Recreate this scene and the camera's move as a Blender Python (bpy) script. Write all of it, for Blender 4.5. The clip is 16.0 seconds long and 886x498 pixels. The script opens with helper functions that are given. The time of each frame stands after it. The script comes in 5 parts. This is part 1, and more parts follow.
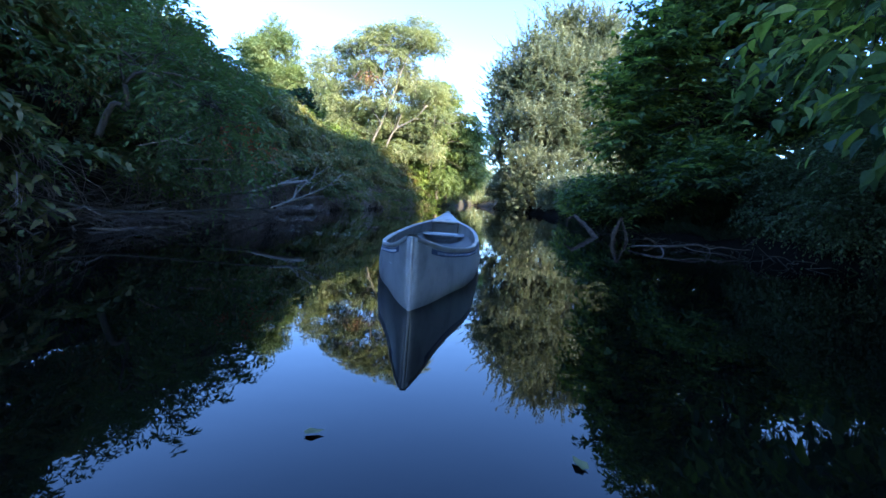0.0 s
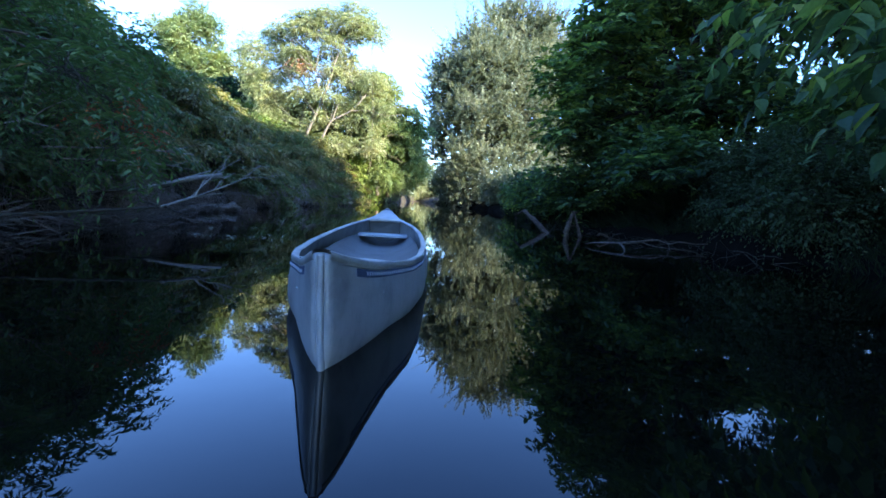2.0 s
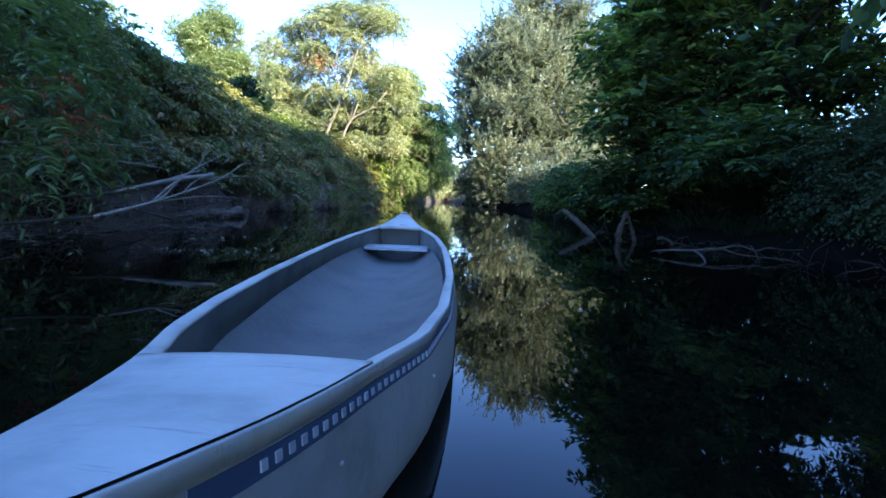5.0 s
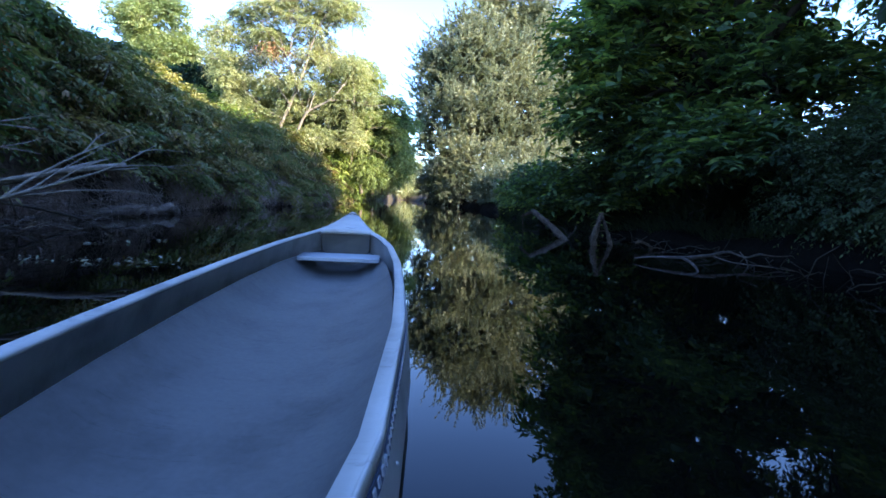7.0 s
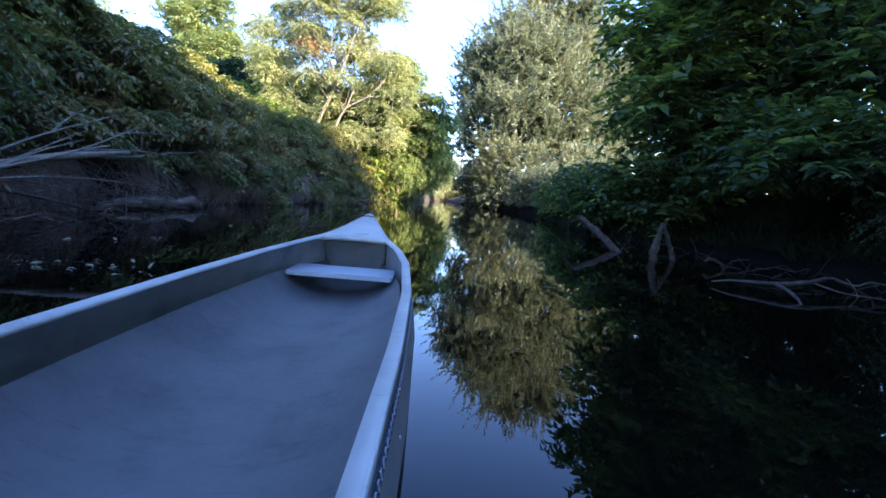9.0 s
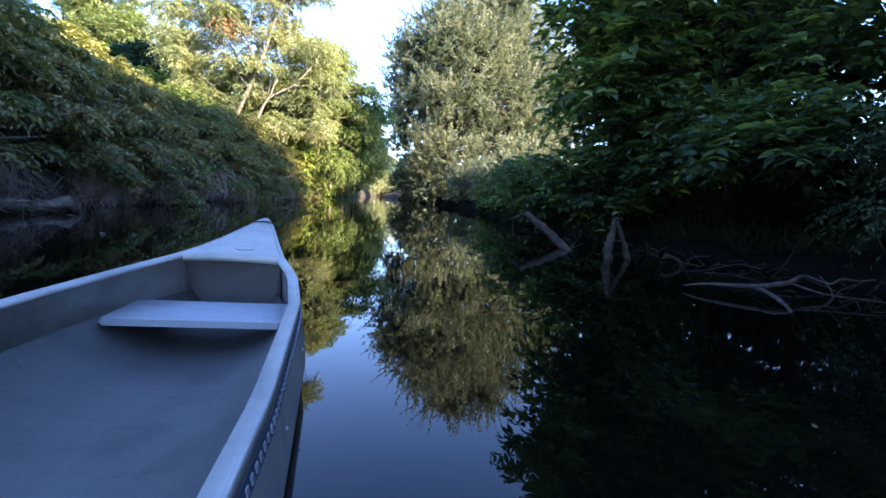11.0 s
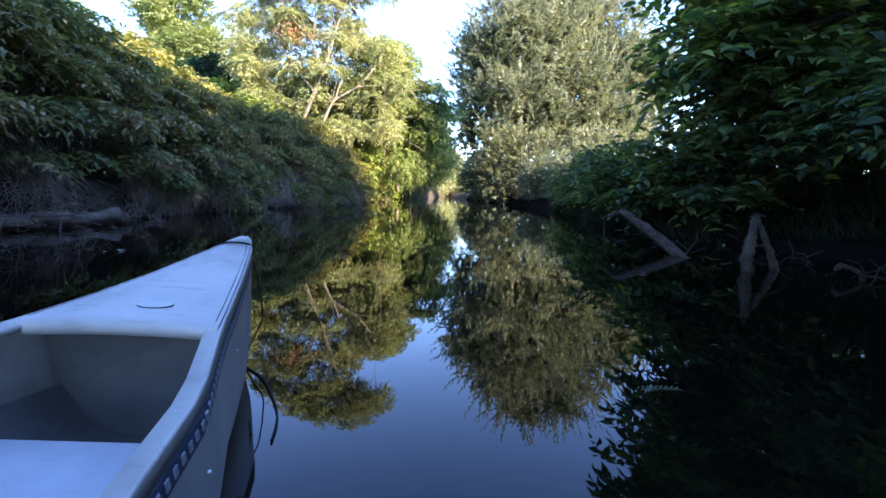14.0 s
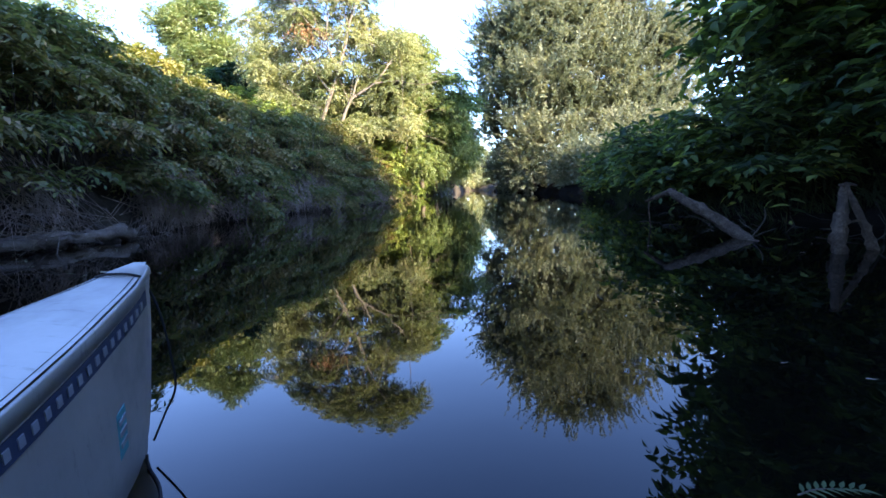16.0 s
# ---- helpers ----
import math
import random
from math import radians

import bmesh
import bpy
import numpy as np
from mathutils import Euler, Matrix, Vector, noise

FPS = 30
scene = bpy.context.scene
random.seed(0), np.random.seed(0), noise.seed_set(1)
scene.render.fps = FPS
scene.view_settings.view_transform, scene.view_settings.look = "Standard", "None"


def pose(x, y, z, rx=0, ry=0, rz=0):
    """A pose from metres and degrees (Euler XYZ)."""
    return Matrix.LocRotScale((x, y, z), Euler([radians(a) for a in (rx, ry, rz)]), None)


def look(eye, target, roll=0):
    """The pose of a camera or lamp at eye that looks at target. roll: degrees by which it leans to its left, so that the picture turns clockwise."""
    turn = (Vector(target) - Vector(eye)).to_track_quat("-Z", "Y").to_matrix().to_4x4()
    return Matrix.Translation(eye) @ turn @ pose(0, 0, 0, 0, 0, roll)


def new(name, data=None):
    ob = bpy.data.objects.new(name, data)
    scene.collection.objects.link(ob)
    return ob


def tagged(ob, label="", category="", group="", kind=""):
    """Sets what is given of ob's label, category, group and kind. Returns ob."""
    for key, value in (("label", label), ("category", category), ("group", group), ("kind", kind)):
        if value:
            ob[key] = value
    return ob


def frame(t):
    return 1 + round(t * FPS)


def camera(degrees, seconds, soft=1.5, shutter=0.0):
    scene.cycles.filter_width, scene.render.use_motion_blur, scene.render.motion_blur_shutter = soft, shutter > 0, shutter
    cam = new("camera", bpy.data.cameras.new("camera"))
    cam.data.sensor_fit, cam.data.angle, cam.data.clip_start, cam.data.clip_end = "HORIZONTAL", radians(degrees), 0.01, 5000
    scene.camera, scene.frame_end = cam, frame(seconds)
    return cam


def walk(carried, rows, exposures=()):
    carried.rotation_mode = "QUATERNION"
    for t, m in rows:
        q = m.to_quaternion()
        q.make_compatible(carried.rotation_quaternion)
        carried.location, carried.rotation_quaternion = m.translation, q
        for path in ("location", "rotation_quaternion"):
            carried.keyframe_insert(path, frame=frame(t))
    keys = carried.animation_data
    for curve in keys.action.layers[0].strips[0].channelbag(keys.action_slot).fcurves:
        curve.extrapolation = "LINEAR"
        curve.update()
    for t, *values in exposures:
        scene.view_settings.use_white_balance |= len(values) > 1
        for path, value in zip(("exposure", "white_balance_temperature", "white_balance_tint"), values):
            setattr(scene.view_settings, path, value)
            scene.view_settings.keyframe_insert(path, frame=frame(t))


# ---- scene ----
cam = camera(85.75, 16.0, soft=1.6)

# seconds, eye x y z in metres, heading to the left of +y, tilt up, lean to the left, in degrees
PATH = [
    (0, 0.000, 0.000, 0.573, -0.73, -5.99, 4.05),
    (0.5, 0.016, 0.222, 0.568, -2.57, -5.97, 3.79),
    (1, 0.030, 0.444, 0.564, -5.04, -5.96, 3.23),
    (1.5, 0.041, 0.666, 0.561, -7.00, -5.96, 3.25),
    (2, 0.047, 0.885, 0.559, -7.57, -6.03, 3.41),
    (2.5, 0.050, 1.102, 0.559, -6.56, -6.14, 3.03),
    (3, 0.056, 1.314, 0.560, -4.08, -6.23, 2.71),
    (3.2, 0.060, 1.397, 0.561, -2.89, -6.29, 2.62),
    (3.9, 0.084, 1.682, 0.563, -1.34, -6.35, 2.38),
    (4.6, 0.125, 1.955, 0.565, -2.95, -6.29, 2.41),
    (5.3, 0.167, 2.229, 0.564, -6.06, -6.19, 2.63),
    (5.5, 0.177, 2.309, 0.564, -7.40, -6.15, 2.82),
    (6, 0.202, 2.510, 0.562, -9.37, -6.12, 2.91),
    (6.5, 0.228, 2.704, 0.560, -9.86, -6.12, 3.08),
    (7, 0.253, 2.890, 0.558, -9.00, -6.18, 3.09),
    (7.5, 0.283, 3.068, 0.558, -7.00, -6.28, 3.21),
    (8, 0.311, 3.250, 0.560, -4.83, -6.35, 3.49),
    (8.5, 0.340, 3.442, 0.560, -4.00, -6.35, 4.20),
    (9, 0.375, 3.640, 0.557, -4.69, -6.29, 4.90),
    (9.5, 0.419, 3.835, 0.553, -7.09, -6.18, 4.69),
    (9.7, 0.436, 3.913, 0.552, -8.37, -6.10, 4.60),
    (10.4, 0.482, 4.189, 0.556, -11.25, -6.10, 4.33),
    (11.1, 0.511, 4.465, 0.570, -12.10, -6.35, 3.96),
    (11.8, 0.539, 4.730, 0.577, -10.28, -6.60, 3.27),
    (12, 0.549, 4.805, 0.578, -9.29, -6.68, 2.96),
    (12.5, 0.572, 4.986, 0.578, -6.91, -6.75, 2.35),
    (13, 0.597, 5.160, 0.574, -5.53, -6.76, 2.58),
    (13.5, 0.624, 5.322, 0.565, -4.51, -6.78, 2.67),
    (14, 0.650, 5.472, 0.551, -3.67, -6.79, 2.02),
    (14.5, 0.681, 5.605, 0.536, -2.77, -6.93, 0.50),
    (15, 0.712, 5.726, 0.527, -1.61, -7.06, -4.12),
    (15.5, 0.729, 5.871, 0.526, -0.62, -7.09, -3.45),
    (16, 0.746, 6.029, 0.525, 0.03, -7.42, -1.89),
]


def eye_pose(x, y, z, heading, tilt, lean):
    a, b = radians(heading), radians(tilt)
    way = Vector((-math.sin(a) * math.cos(b), math.cos(a) * math.cos(b), math.sin(b)))
    return look((x, y, z), Vector((x, y, z)) + way, lean)


walk(cam, [(t, eye_pose(*p)) for t, *p in PATH], exposures=[(0.0, 2.62, 5900, 5), (3.0, 2.66, 5930, 5), (6.5, 2.69, 6330, 9), (9.0, 2.76, 6680, 12), (12.5, 2.80, 7050, 13), (16.0, 2.84, 6870, 14)])

# ---- world, sun ----
SUN_FROM = Vector((0.78, -0.62, 0.0)).normalized()
SUN_UP = radians(25.2)
world = bpy.data.worlds.new("sky")
scene.world = world
world.use_nodes = True
wn = world.node_tree
wn.nodes.clear()
sky = wn.nodes.new("ShaderNodeTexSky")
sky.sky_type = "NISHITA"
sky.sun_disc = False
sky.sun_elevation = SUN_UP
sky.sun_rotation = math.atan2(SUN_FROM.x, SUN_FROM.y)
sky.air_density, sky.dust_density, sky.ozone_density = 0.8, 0.1, 3.0
back = wn.nodes.new("ShaderNodeBackground")
back.inputs["Strength"].default_value = 0.21
wout = wn.nodes.new("ShaderNodeOutputWorld")
deep = wn.nodes.new("ShaderNodeHueSaturation")
deep.inputs["Saturation"].default_value = 1.13
deep.inputs["Hue"].default_value = 0.512
wn.links.new(sky.outputs["Color"], deep.inputs["Color"])
wn.links.new(deep.outputs["Color"], back.inputs["Color"])
wn.links.new(back.outputs["Background"], wout.inputs["Surface"])

sun_data = bpy.data.lights.new("sun", "SUN")
sun_data.energy, sun_data.angle, sun_data.color = 5.0, radians(0.5), (1.0, 0.87, 0.66)
sun = new("sun", sun_data)
sun_way = SUN_FROM * math.cos(SUN_UP) + Vector((0, 0, math.sin(SUN_UP)))
sun.matrix_world = look(sun_way * 60, (0, 0, 0))


# ---- materials ----
def material(name):
    mat = bpy.data.materials.new(name)
    mat.use_nodes = True
    nt = mat.node_tree
    nt.nodes.clear()
    out = nt.nodes.new("ShaderNodeOutputMaterial")
    return mat, nt, out


def node(nt, kind, **values):
    n = nt.nodes.new(kind)
    for key, value in values.items():
        n.inputs[key.replace("_", " ")].default_value = value
    return n


def ramp(nt, source, stops):
    r = nt.nodes.new("ShaderNodeValToRGB")
    while len(r.color_ramp.elements) < len(stops):
        r.color_ramp.elements.new(0.5)
    for e, (p, c) in zip(r.color_ramp.elements, stops):
        e.position, e.color = p, (*c, 1)
    nt.links.new(source, r.inputs["Fac"])
    return r


def leaf_material(name, stops, through_tint=(1.3, 1.35, 0.5), sheen=0.45, rough=0.42, share=0.38, single=0.55):
    """Leaves: a colour to each leaf, light that shines through, and a waxy gloss."""
    mat, nt, out = material(name)
    geo = nt.nodes.new("ShaderNodeNewGeometry")
    co = nt.nodes.new("ShaderNodeTexCoord")
    big = node(nt, "ShaderNodeTexNoise", Scale=0.55, Detail=3.0)
    nt.links.new(co.outputs["Object"], big.inputs["Vector"])
    mixv = nt.nodes.new("ShaderNodeMath")
    mixv.operation = "MULTIPLY_ADD"
    mixv.inputs[1].default_value = single
    nt.links.new(geo.outputs["Random Per Island"], mixv.inputs[0])
    sub = nt.nodes.new("ShaderNodeMath")
    sub.operation = "MULTIPLY_ADD"
    sub.inputs[1].default_value, sub.inputs[2].default_value = 1.3, -0.145 - single / 2
    nt.links.new(big.outputs["Fac"], sub.inputs[0])
    nt.links.new(sub.outputs[0], mixv.inputs[2])
    col = ramp(nt, mixv.outputs[0], stops)
    fine = node(nt, "ShaderNodeTexNoise", Scale=45.0, Detail=2.0)
    nt.links.new(co.outputs["Object"], fine.inputs["Vector"])
    vary = nt.nodes.new("ShaderNodeHueSaturation")
    nt.links.new(col.outputs["Color"], vary.inputs["Color"])
    val = nt.nodes.new("ShaderNodeMapRange")
    val.inputs["To Min"].default_value, val.inputs["To Max"].default_value = 0.65, 1.35
    nt.links.new(fine.outputs["Fac"], val.inputs["Value"])
    nt.links.new(val.outputs["Result"], vary.inputs["Value"])
    bsdf = node(nt, "ShaderNodeBsdfPrincipled", Roughness=rough)
    bsdf.inputs["Specular IOR Level"].default_value = sheen
    nt.links.new(vary.outputs["Color"], bsdf.inputs["Base Color"])
    tint = nt.nodes.new("ShaderNodeMix")
    tint.data_type, tint.blend_type = "RGBA", "MULTIPLY"
    tint.inputs["Factor"].default_value = 1.0
    tint.inputs["B"].default_value = (*through_tint, 1)
    nt.links.new(vary.outputs["Color"], tint.inputs["A"])
    trans = nt.nodes.new("ShaderNodeBsdfTranslucent")
    nt.links.new(tint.outputs["Result"], trans.inputs["Color"])
    mix = nt.nodes.new("ShaderNodeMixShader")
    mix.inputs["Fac"].default_value = share
    nt.links.new(bsdf.outputs[0], mix.inputs[1])
    nt.links.new(trans.outputs[0], mix.inputs[2])
    nt.links.new(mix.outputs[0], out.inputs["Surface"])
    return mat


def rough_material(name, stops, scale=3.0, fine=25.0, bump=0.4, rough=0.85, stretch=(1, 1, 1), gloss=0.15):
    """Bark, earth, dead wood: two sizes of mottling and a relief."""
    mat, nt, out = material(name)
    co = nt.nodes.new("ShaderNodeTexCoord")
    mp = nt.nodes.new("ShaderNodeMapping")
    mp.inputs["Scale"].default_value = stretch
    nt.links.new(co.outputs["Object"], mp.inputs["Vector"])
    a = node(nt, "ShaderNodeTexNoise", Scale=scale, Detail=6.0, Roughness=0.6)
    b = node(nt, "ShaderNodeTexNoise", Scale=fine, Detail=6.0, Roughness=0.7)
    for n in (a, b):
        nt.links.new(mp.outputs["Vector"], n.inputs["Vector"])
    add = nt.nodes.new("ShaderNodeMath")
    add.operation = "MULTIPLY_ADD"
    add.inputs[1].default_value = 0.5
    half = nt.nodes.new("ShaderNodeMath")
    half.operation = "MULTIPLY"
    half.inputs[1].default_value = 0.5
    nt.links.new(b.outputs["Fac"], half.inputs[0])
    nt.links.new(a.outputs["Fac"], add.inputs[0])
    nt.links.new(half.outputs[0], add.inputs[2])
    col = ramp(nt, add.outputs[0], stops)
    bsdf = node(nt, "ShaderNodeBsdfPrincipled", Roughness=rough)
    bsdf.inputs["Specular IOR Level"].default_value = gloss
    nt.links.new(col.outputs["Color"], bsdf.inputs["Base Color"])
    bp = node(nt, "ShaderNodeBump", Strength=bump, Distance=0.03)
    nt.links.new(b.outputs["Fac"], bp.inputs["Height"])
    nt.links.new(bp.outputs["Normal"], bsdf.inputs["Normal"])
    nt.links.new(bsdf.outputs[0], out.inputs["Surface"])
    return mat


def water_material():
    mat, nt, out = material("water")
    co = nt.nodes.new("ShaderNodeTexCoord")
    swell = node(nt, "ShaderNodeTexNoise", Scale=1.3, Detail=2.0, Roughness=0.4)
    ripple = node(nt, "ShaderNodeTexNoise", Scale=7.0, Detail=2.0, Roughness=0.5)
    for n in (swell, ripple):
        nt.links.new(co.outputs["Object"], n.inputs["Vector"])
    add = nt.nodes.new("ShaderNodeMath")
    add.operation = "MULTIPLY_ADD"
    add.inputs[1].default_value = 0.18
    nt.links.new(ripple.outputs["Fac"], add.inputs[0])
    nt.links.new(swell.outputs["Fac"], add.inputs[2])
    bp = node(nt, "ShaderNodeBump", Strength=0.035, Distance=0.05)
    nt.links.new(add.outputs[0], bp.inputs["Height"])
    bsdf = node(nt, "ShaderNodeBsdfPrincipled", Roughness=0.015, IOR=1.333)
    bsdf.inputs["Base Color"].default_value = (0.0016, 0.0017, 0.0014, 1)
    nt.links.new(bp.outputs["Normal"], bsdf.inputs["Normal"])
    nt.links.new(bsdf.outputs[0], out.inputs["Surface"])
    return mat


def metal_material(name, colour, rough, metallic=0.35, scratch=0.5):
    """Old painted or oxidised aluminium, with scuffs and grime."""
    mat, nt, out = material(name)
    co = nt.nodes.new("ShaderNodeTexCoord")
    a = node(nt, "ShaderNodeTexNoise", Scale=4.0, Detail=5.0, Roughness=0.6)
    b = node(nt, "ShaderNodeTexNoise", Scale=60.0, Detail=4.0, Roughness=0.7)
    mp = nt.nodes.new("ShaderNodeMapping")
    mp.inputs["Scale"].default_value = (1.0, 9.0, 3.0)
    c = node(nt, "ShaderNodeTexNoise", Scale=6.0, Detail=8.0, Roughness=0.75)
    nt.links.new(co.outputs["Object"], mp.inputs["Vector"])
    nt.links.new(mp.outputs["Vector"], c.inputs["Vector"])
    for n in (a, b):
        nt.links.new(co.outputs["Object"], n.inputs["Vector"])
    dark = tuple(v * 0.62 for v in colour)
    light = tuple(min(1, v * 1.18) for v in colour)
    col = ramp(nt, a.outputs["Fac"], [(0.3, dark), (0.5, colour), (0.72, light)])
    grime = ramp(nt, c.outputs["Fac"], [(0.3, (0.45, 0.45, 0.45)), (0.42, (0.95, 0.95, 0.95)), (1.0, (1, 1, 1))])
    mul = nt.nodes.new("ShaderNodeMix")
    mul.data_type, mul.blend_type = "RGBA", "MULTIPLY"
    mul.inputs["Factor"].default_value = scratch
    nt.links.new(col.outputs["Color"], mul.inputs["A"])
    nt.links.new(grime.outputs["Color"], mul.inputs["B"])
    rr = nt.nodes.new("ShaderNodeMapRange")
    rr.inputs["To Min"].default_value, rr.inputs["To Max"].default_value = rough - 0.12, rough + 0.15
    nt.links.new(b.outputs["Fac"], rr.inputs["Value"])
    bsdf = node(nt, "ShaderNodeBsdfPrincipled", Metallic=metallic)
    nt.links.new(mul.outputs["Result"], bsdf.inputs["Base Color"])
    nt.links.new(rr.outputs["Result"], bsdf.inputs["Roughness"])
    bp = node(nt, "ShaderNodeBump", Strength=0.25, Distance=0.006)
    nt.links.new(a.outputs["Fac"], bp.inputs["Height"])
    nt.links.new(bp.outputs["Normal"], bsdf.inputs["Normal"])
    nt.links.new(bsdf.outputs[0], out.inputs["Surface"])
    return mat


M_WATER = water_material()
M_EARTH = rough_material("bank_earth", [(0.25, (0.018, 0.015, 0.012)), (0.5, (0.055, 0.046, 0.036)), (0.75, (0.12, 0.10, 0.075))], 1.2, 14.0, 0.8)
# low bank earth, coloured near black to stand for shade under the overhang
M_SHADED_EARTH = rough_material("shade_darkened_earth", [(0.25, (0.0029, 0.0025, 0.0022)), (0.5, (0.0065, 0.0054, 0.0043)), (0.75, (0.0144, 0.0122, 0.0086))], 2.0, 18.0, 0.8, 0.95, gloss=0.02)
M_BARK = rough_material("bark", [(0.25, (0.035, 0.028, 0.02)), (0.5, (0.10, 0.082, 0.06)), (0.75, (0.2, 0.17, 0.13))], 4.0, 22.0, 0.8, stretch=(1, 1, 0.25))
M_DARKBARK = rough_material("dark_bark", [(0.25, (0.012, 0.010, 0.007)), (0.5, (0.035, 0.029, 0.02)), (0.75, (0.08, 0.068, 0.05))], 4.0, 22.0, 0.8, stretch=(1, 1, 0.25))
M_PALE = rough_material("pale_bark", [(0.25, (0.07, 0.058, 0.045)), (0.5, (0.17, 0.145, 0.12)), (0.75, (0.31, 0.275, 0.23))], 4.0, 22.0, 0.6, stretch=(1, 1, 0.25))
M_DRIFT = rough_material("weathered_wood", [(0.25, (0.075, 0.06, 0.046)), (0.5, (0.215, 0.18, 0.14)), (0.78, (0.38, 0.335, 0.275))], 5.0, 40.0, 0.5)
M_WETWOOD = rough_material("wet_wood", [(0.25, (0.02, 0.016, 0.011)), (0.5, (0.062, 0.051, 0.038)), (0.78, (0.14, 0.12, 0.09))], 5.0, 40.0, 0.6, 0.6)
M_STRAW = rough_material("dead_stems", [(0.25, (0.1, 0.0725, 0.0589)), (0.5, (0.294, 0.223, 0.186)), (0.78, (0.575, 0.469, 0.403))], 3.0, 20.0, 0.2)
M_DRIFTDARK = rough_material("grey_driftwood", [(0.25, (0.0234, 0.0182, 0.0143)), (0.5, (0.0884, 0.0715, 0.0585)), (0.78, (0.286, 0.244, 0.205))], 12.0, 55.0, 1.0, 0.8, gloss=0.08)
M_SNAGLIGHT = rough_material("muddy_log", [(0.25, (0.0504, 0.0396, 0.0312)), (0.5, (0.156, 0.125, 0.102)), (0.78, (0.312, 0.264, 0.222))], 6.0, 35.0, 0.9, 0.7)
M_SNAG = rough_material("grey_snag", [(0.25, (0.019, 0.0135, 0.0092)), (0.5, (0.0725, 0.0525, 0.0356)), (0.78, (0.233, 0.172, 0.121))], 11.0, 50.0, 1.3, 0.8, gloss=0.08)
L_HEDGE = leaf_material("thicket_leaf", [(0.0, (0.0627, 0.1, 0.0523)), (0.42, (0.129, 0.158, 0.0741)), (0.62, (0.246, 0.207, 0.1)), (0.82, (0.381, 0.245, 0.142)), (1.0, (0.448, 0.251, 0.158))], sheen=0.12, rough=0.55, single=0.22)
L_BEND = leaf_material("bend_leaf", [(0.0, (0.09, 0.145, 0.035)), (0.45, (0.17, 0.24, 0.06)), (0.8, (0.27, 0.31, 0.08)), (1.0, (0.36, 0.34, 0.10))], (1.25, 1.3, 0.6))
L_YELLOW = leaf_material("yellowing_leaf", [(0.0, (0.12, 0.15, 0.055)), (0.45, (0.23, 0.235, 0.085)), (0.8, (0.34, 0.30, 0.095)), (1.0, (0.38, 0.27, 0.10))])
L_LEAN = leaf_material("arching_tree_leaf", [(0.0, (0.075, 0.115, 0.05)), (0.45, (0.165, 0.22, 0.085)), (0.8, (0.28, 0.31, 0.115)), (1.0, (0.38, 0.36, 0.13))], (1.2, 1.3, 0.7), 0.3, 0.45, 0.45, single=0.4)
L_SUMAC = leaf_material("sumac_leaf", [(0.0, (0.06, 0.095, 0.045)), (0.5, (0.105, 0.15, 0.066)), (0.92, (0.16, 0.195, 0.07)), (0.97, (0.38, 0.11, 0.05)), (1.0, (0.44, 0.15, 0.06))], sheen=0.18, rough=0.5)
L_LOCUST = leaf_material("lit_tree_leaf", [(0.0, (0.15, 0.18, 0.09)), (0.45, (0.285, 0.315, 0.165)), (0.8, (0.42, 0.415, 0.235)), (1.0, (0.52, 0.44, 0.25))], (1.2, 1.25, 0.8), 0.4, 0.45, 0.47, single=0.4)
L_MAPLE = leaf_material("silver_maple_leaf", [(0.0, (0.056, 0.0762, 0.0496)), (0.45, (0.168, 0.193, 0.13)), (0.8, (0.325, 0.334, 0.236)), (1.0, (0.482, 0.47, 0.354))], (1.2, 1.2, 0.85), 0.2, 0.55, single=0.3)
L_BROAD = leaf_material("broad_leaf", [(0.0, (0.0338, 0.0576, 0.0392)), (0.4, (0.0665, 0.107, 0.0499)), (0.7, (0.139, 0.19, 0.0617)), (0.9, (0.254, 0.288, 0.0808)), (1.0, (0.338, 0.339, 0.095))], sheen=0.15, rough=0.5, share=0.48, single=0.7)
L_BUSH = leaf_material("bush_leaf", [(0.0, (0.035, 0.0528, 0.0312)), (0.5, (0.0625, 0.0888, 0.0432)), (1.0, (0.119, 0.132, 0.06))], sheen=0.1, rough=0.65)
L_RUST = leaf_material("dead_leaf", [(0.0, (0.14, 0.075, 0.04)), (0.5, (0.23, 0.12, 0.065)), (1.0, (0.30, 0.19, 0.10))], (1.1, 0.9, 0.7), 0.2, 0.6)
L_RED = leaf_material("red_sumac_leaf", [(0.0, (0.22, 0.06, 0.03)), (0.5, (0.36, 0.10, 0.045)), (1.0, (0.42, 0.19, 0.07))], (1.2, 0.9, 0.6), 0.2, 0.6)
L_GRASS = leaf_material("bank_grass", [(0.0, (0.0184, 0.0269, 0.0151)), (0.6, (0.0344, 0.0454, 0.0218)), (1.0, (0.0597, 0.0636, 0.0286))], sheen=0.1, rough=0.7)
L_CONE = leaf_material("background_leaf", [(0.0, (0.12, 0.17, 0.085)), (0.5, (0.24, 0.30, 0.14)), (1.0, (0.38, 0.40, 0.19))], (1.2, 1.25, 0.7))
L_DARK = leaf_material("dark_leaf", [(0.0, (0.01, 0.035, 0.022)), (0.6, (0.018, 0.055, 0.032)), (1.0, (0.03, 0.075, 0.035))])


# ---- mesh helpers ----
def join_mesh(name, verts, faces, mat, smooth=True):
    me = bpy.data.meshes.new(name)
    me.from_pydata(verts, [], faces)
    me.materials.append(mat)
    if smooth:
        me.polygons.foreach_set("use_smooth", [True] * len(me.polygons))
    me.update()
    return me


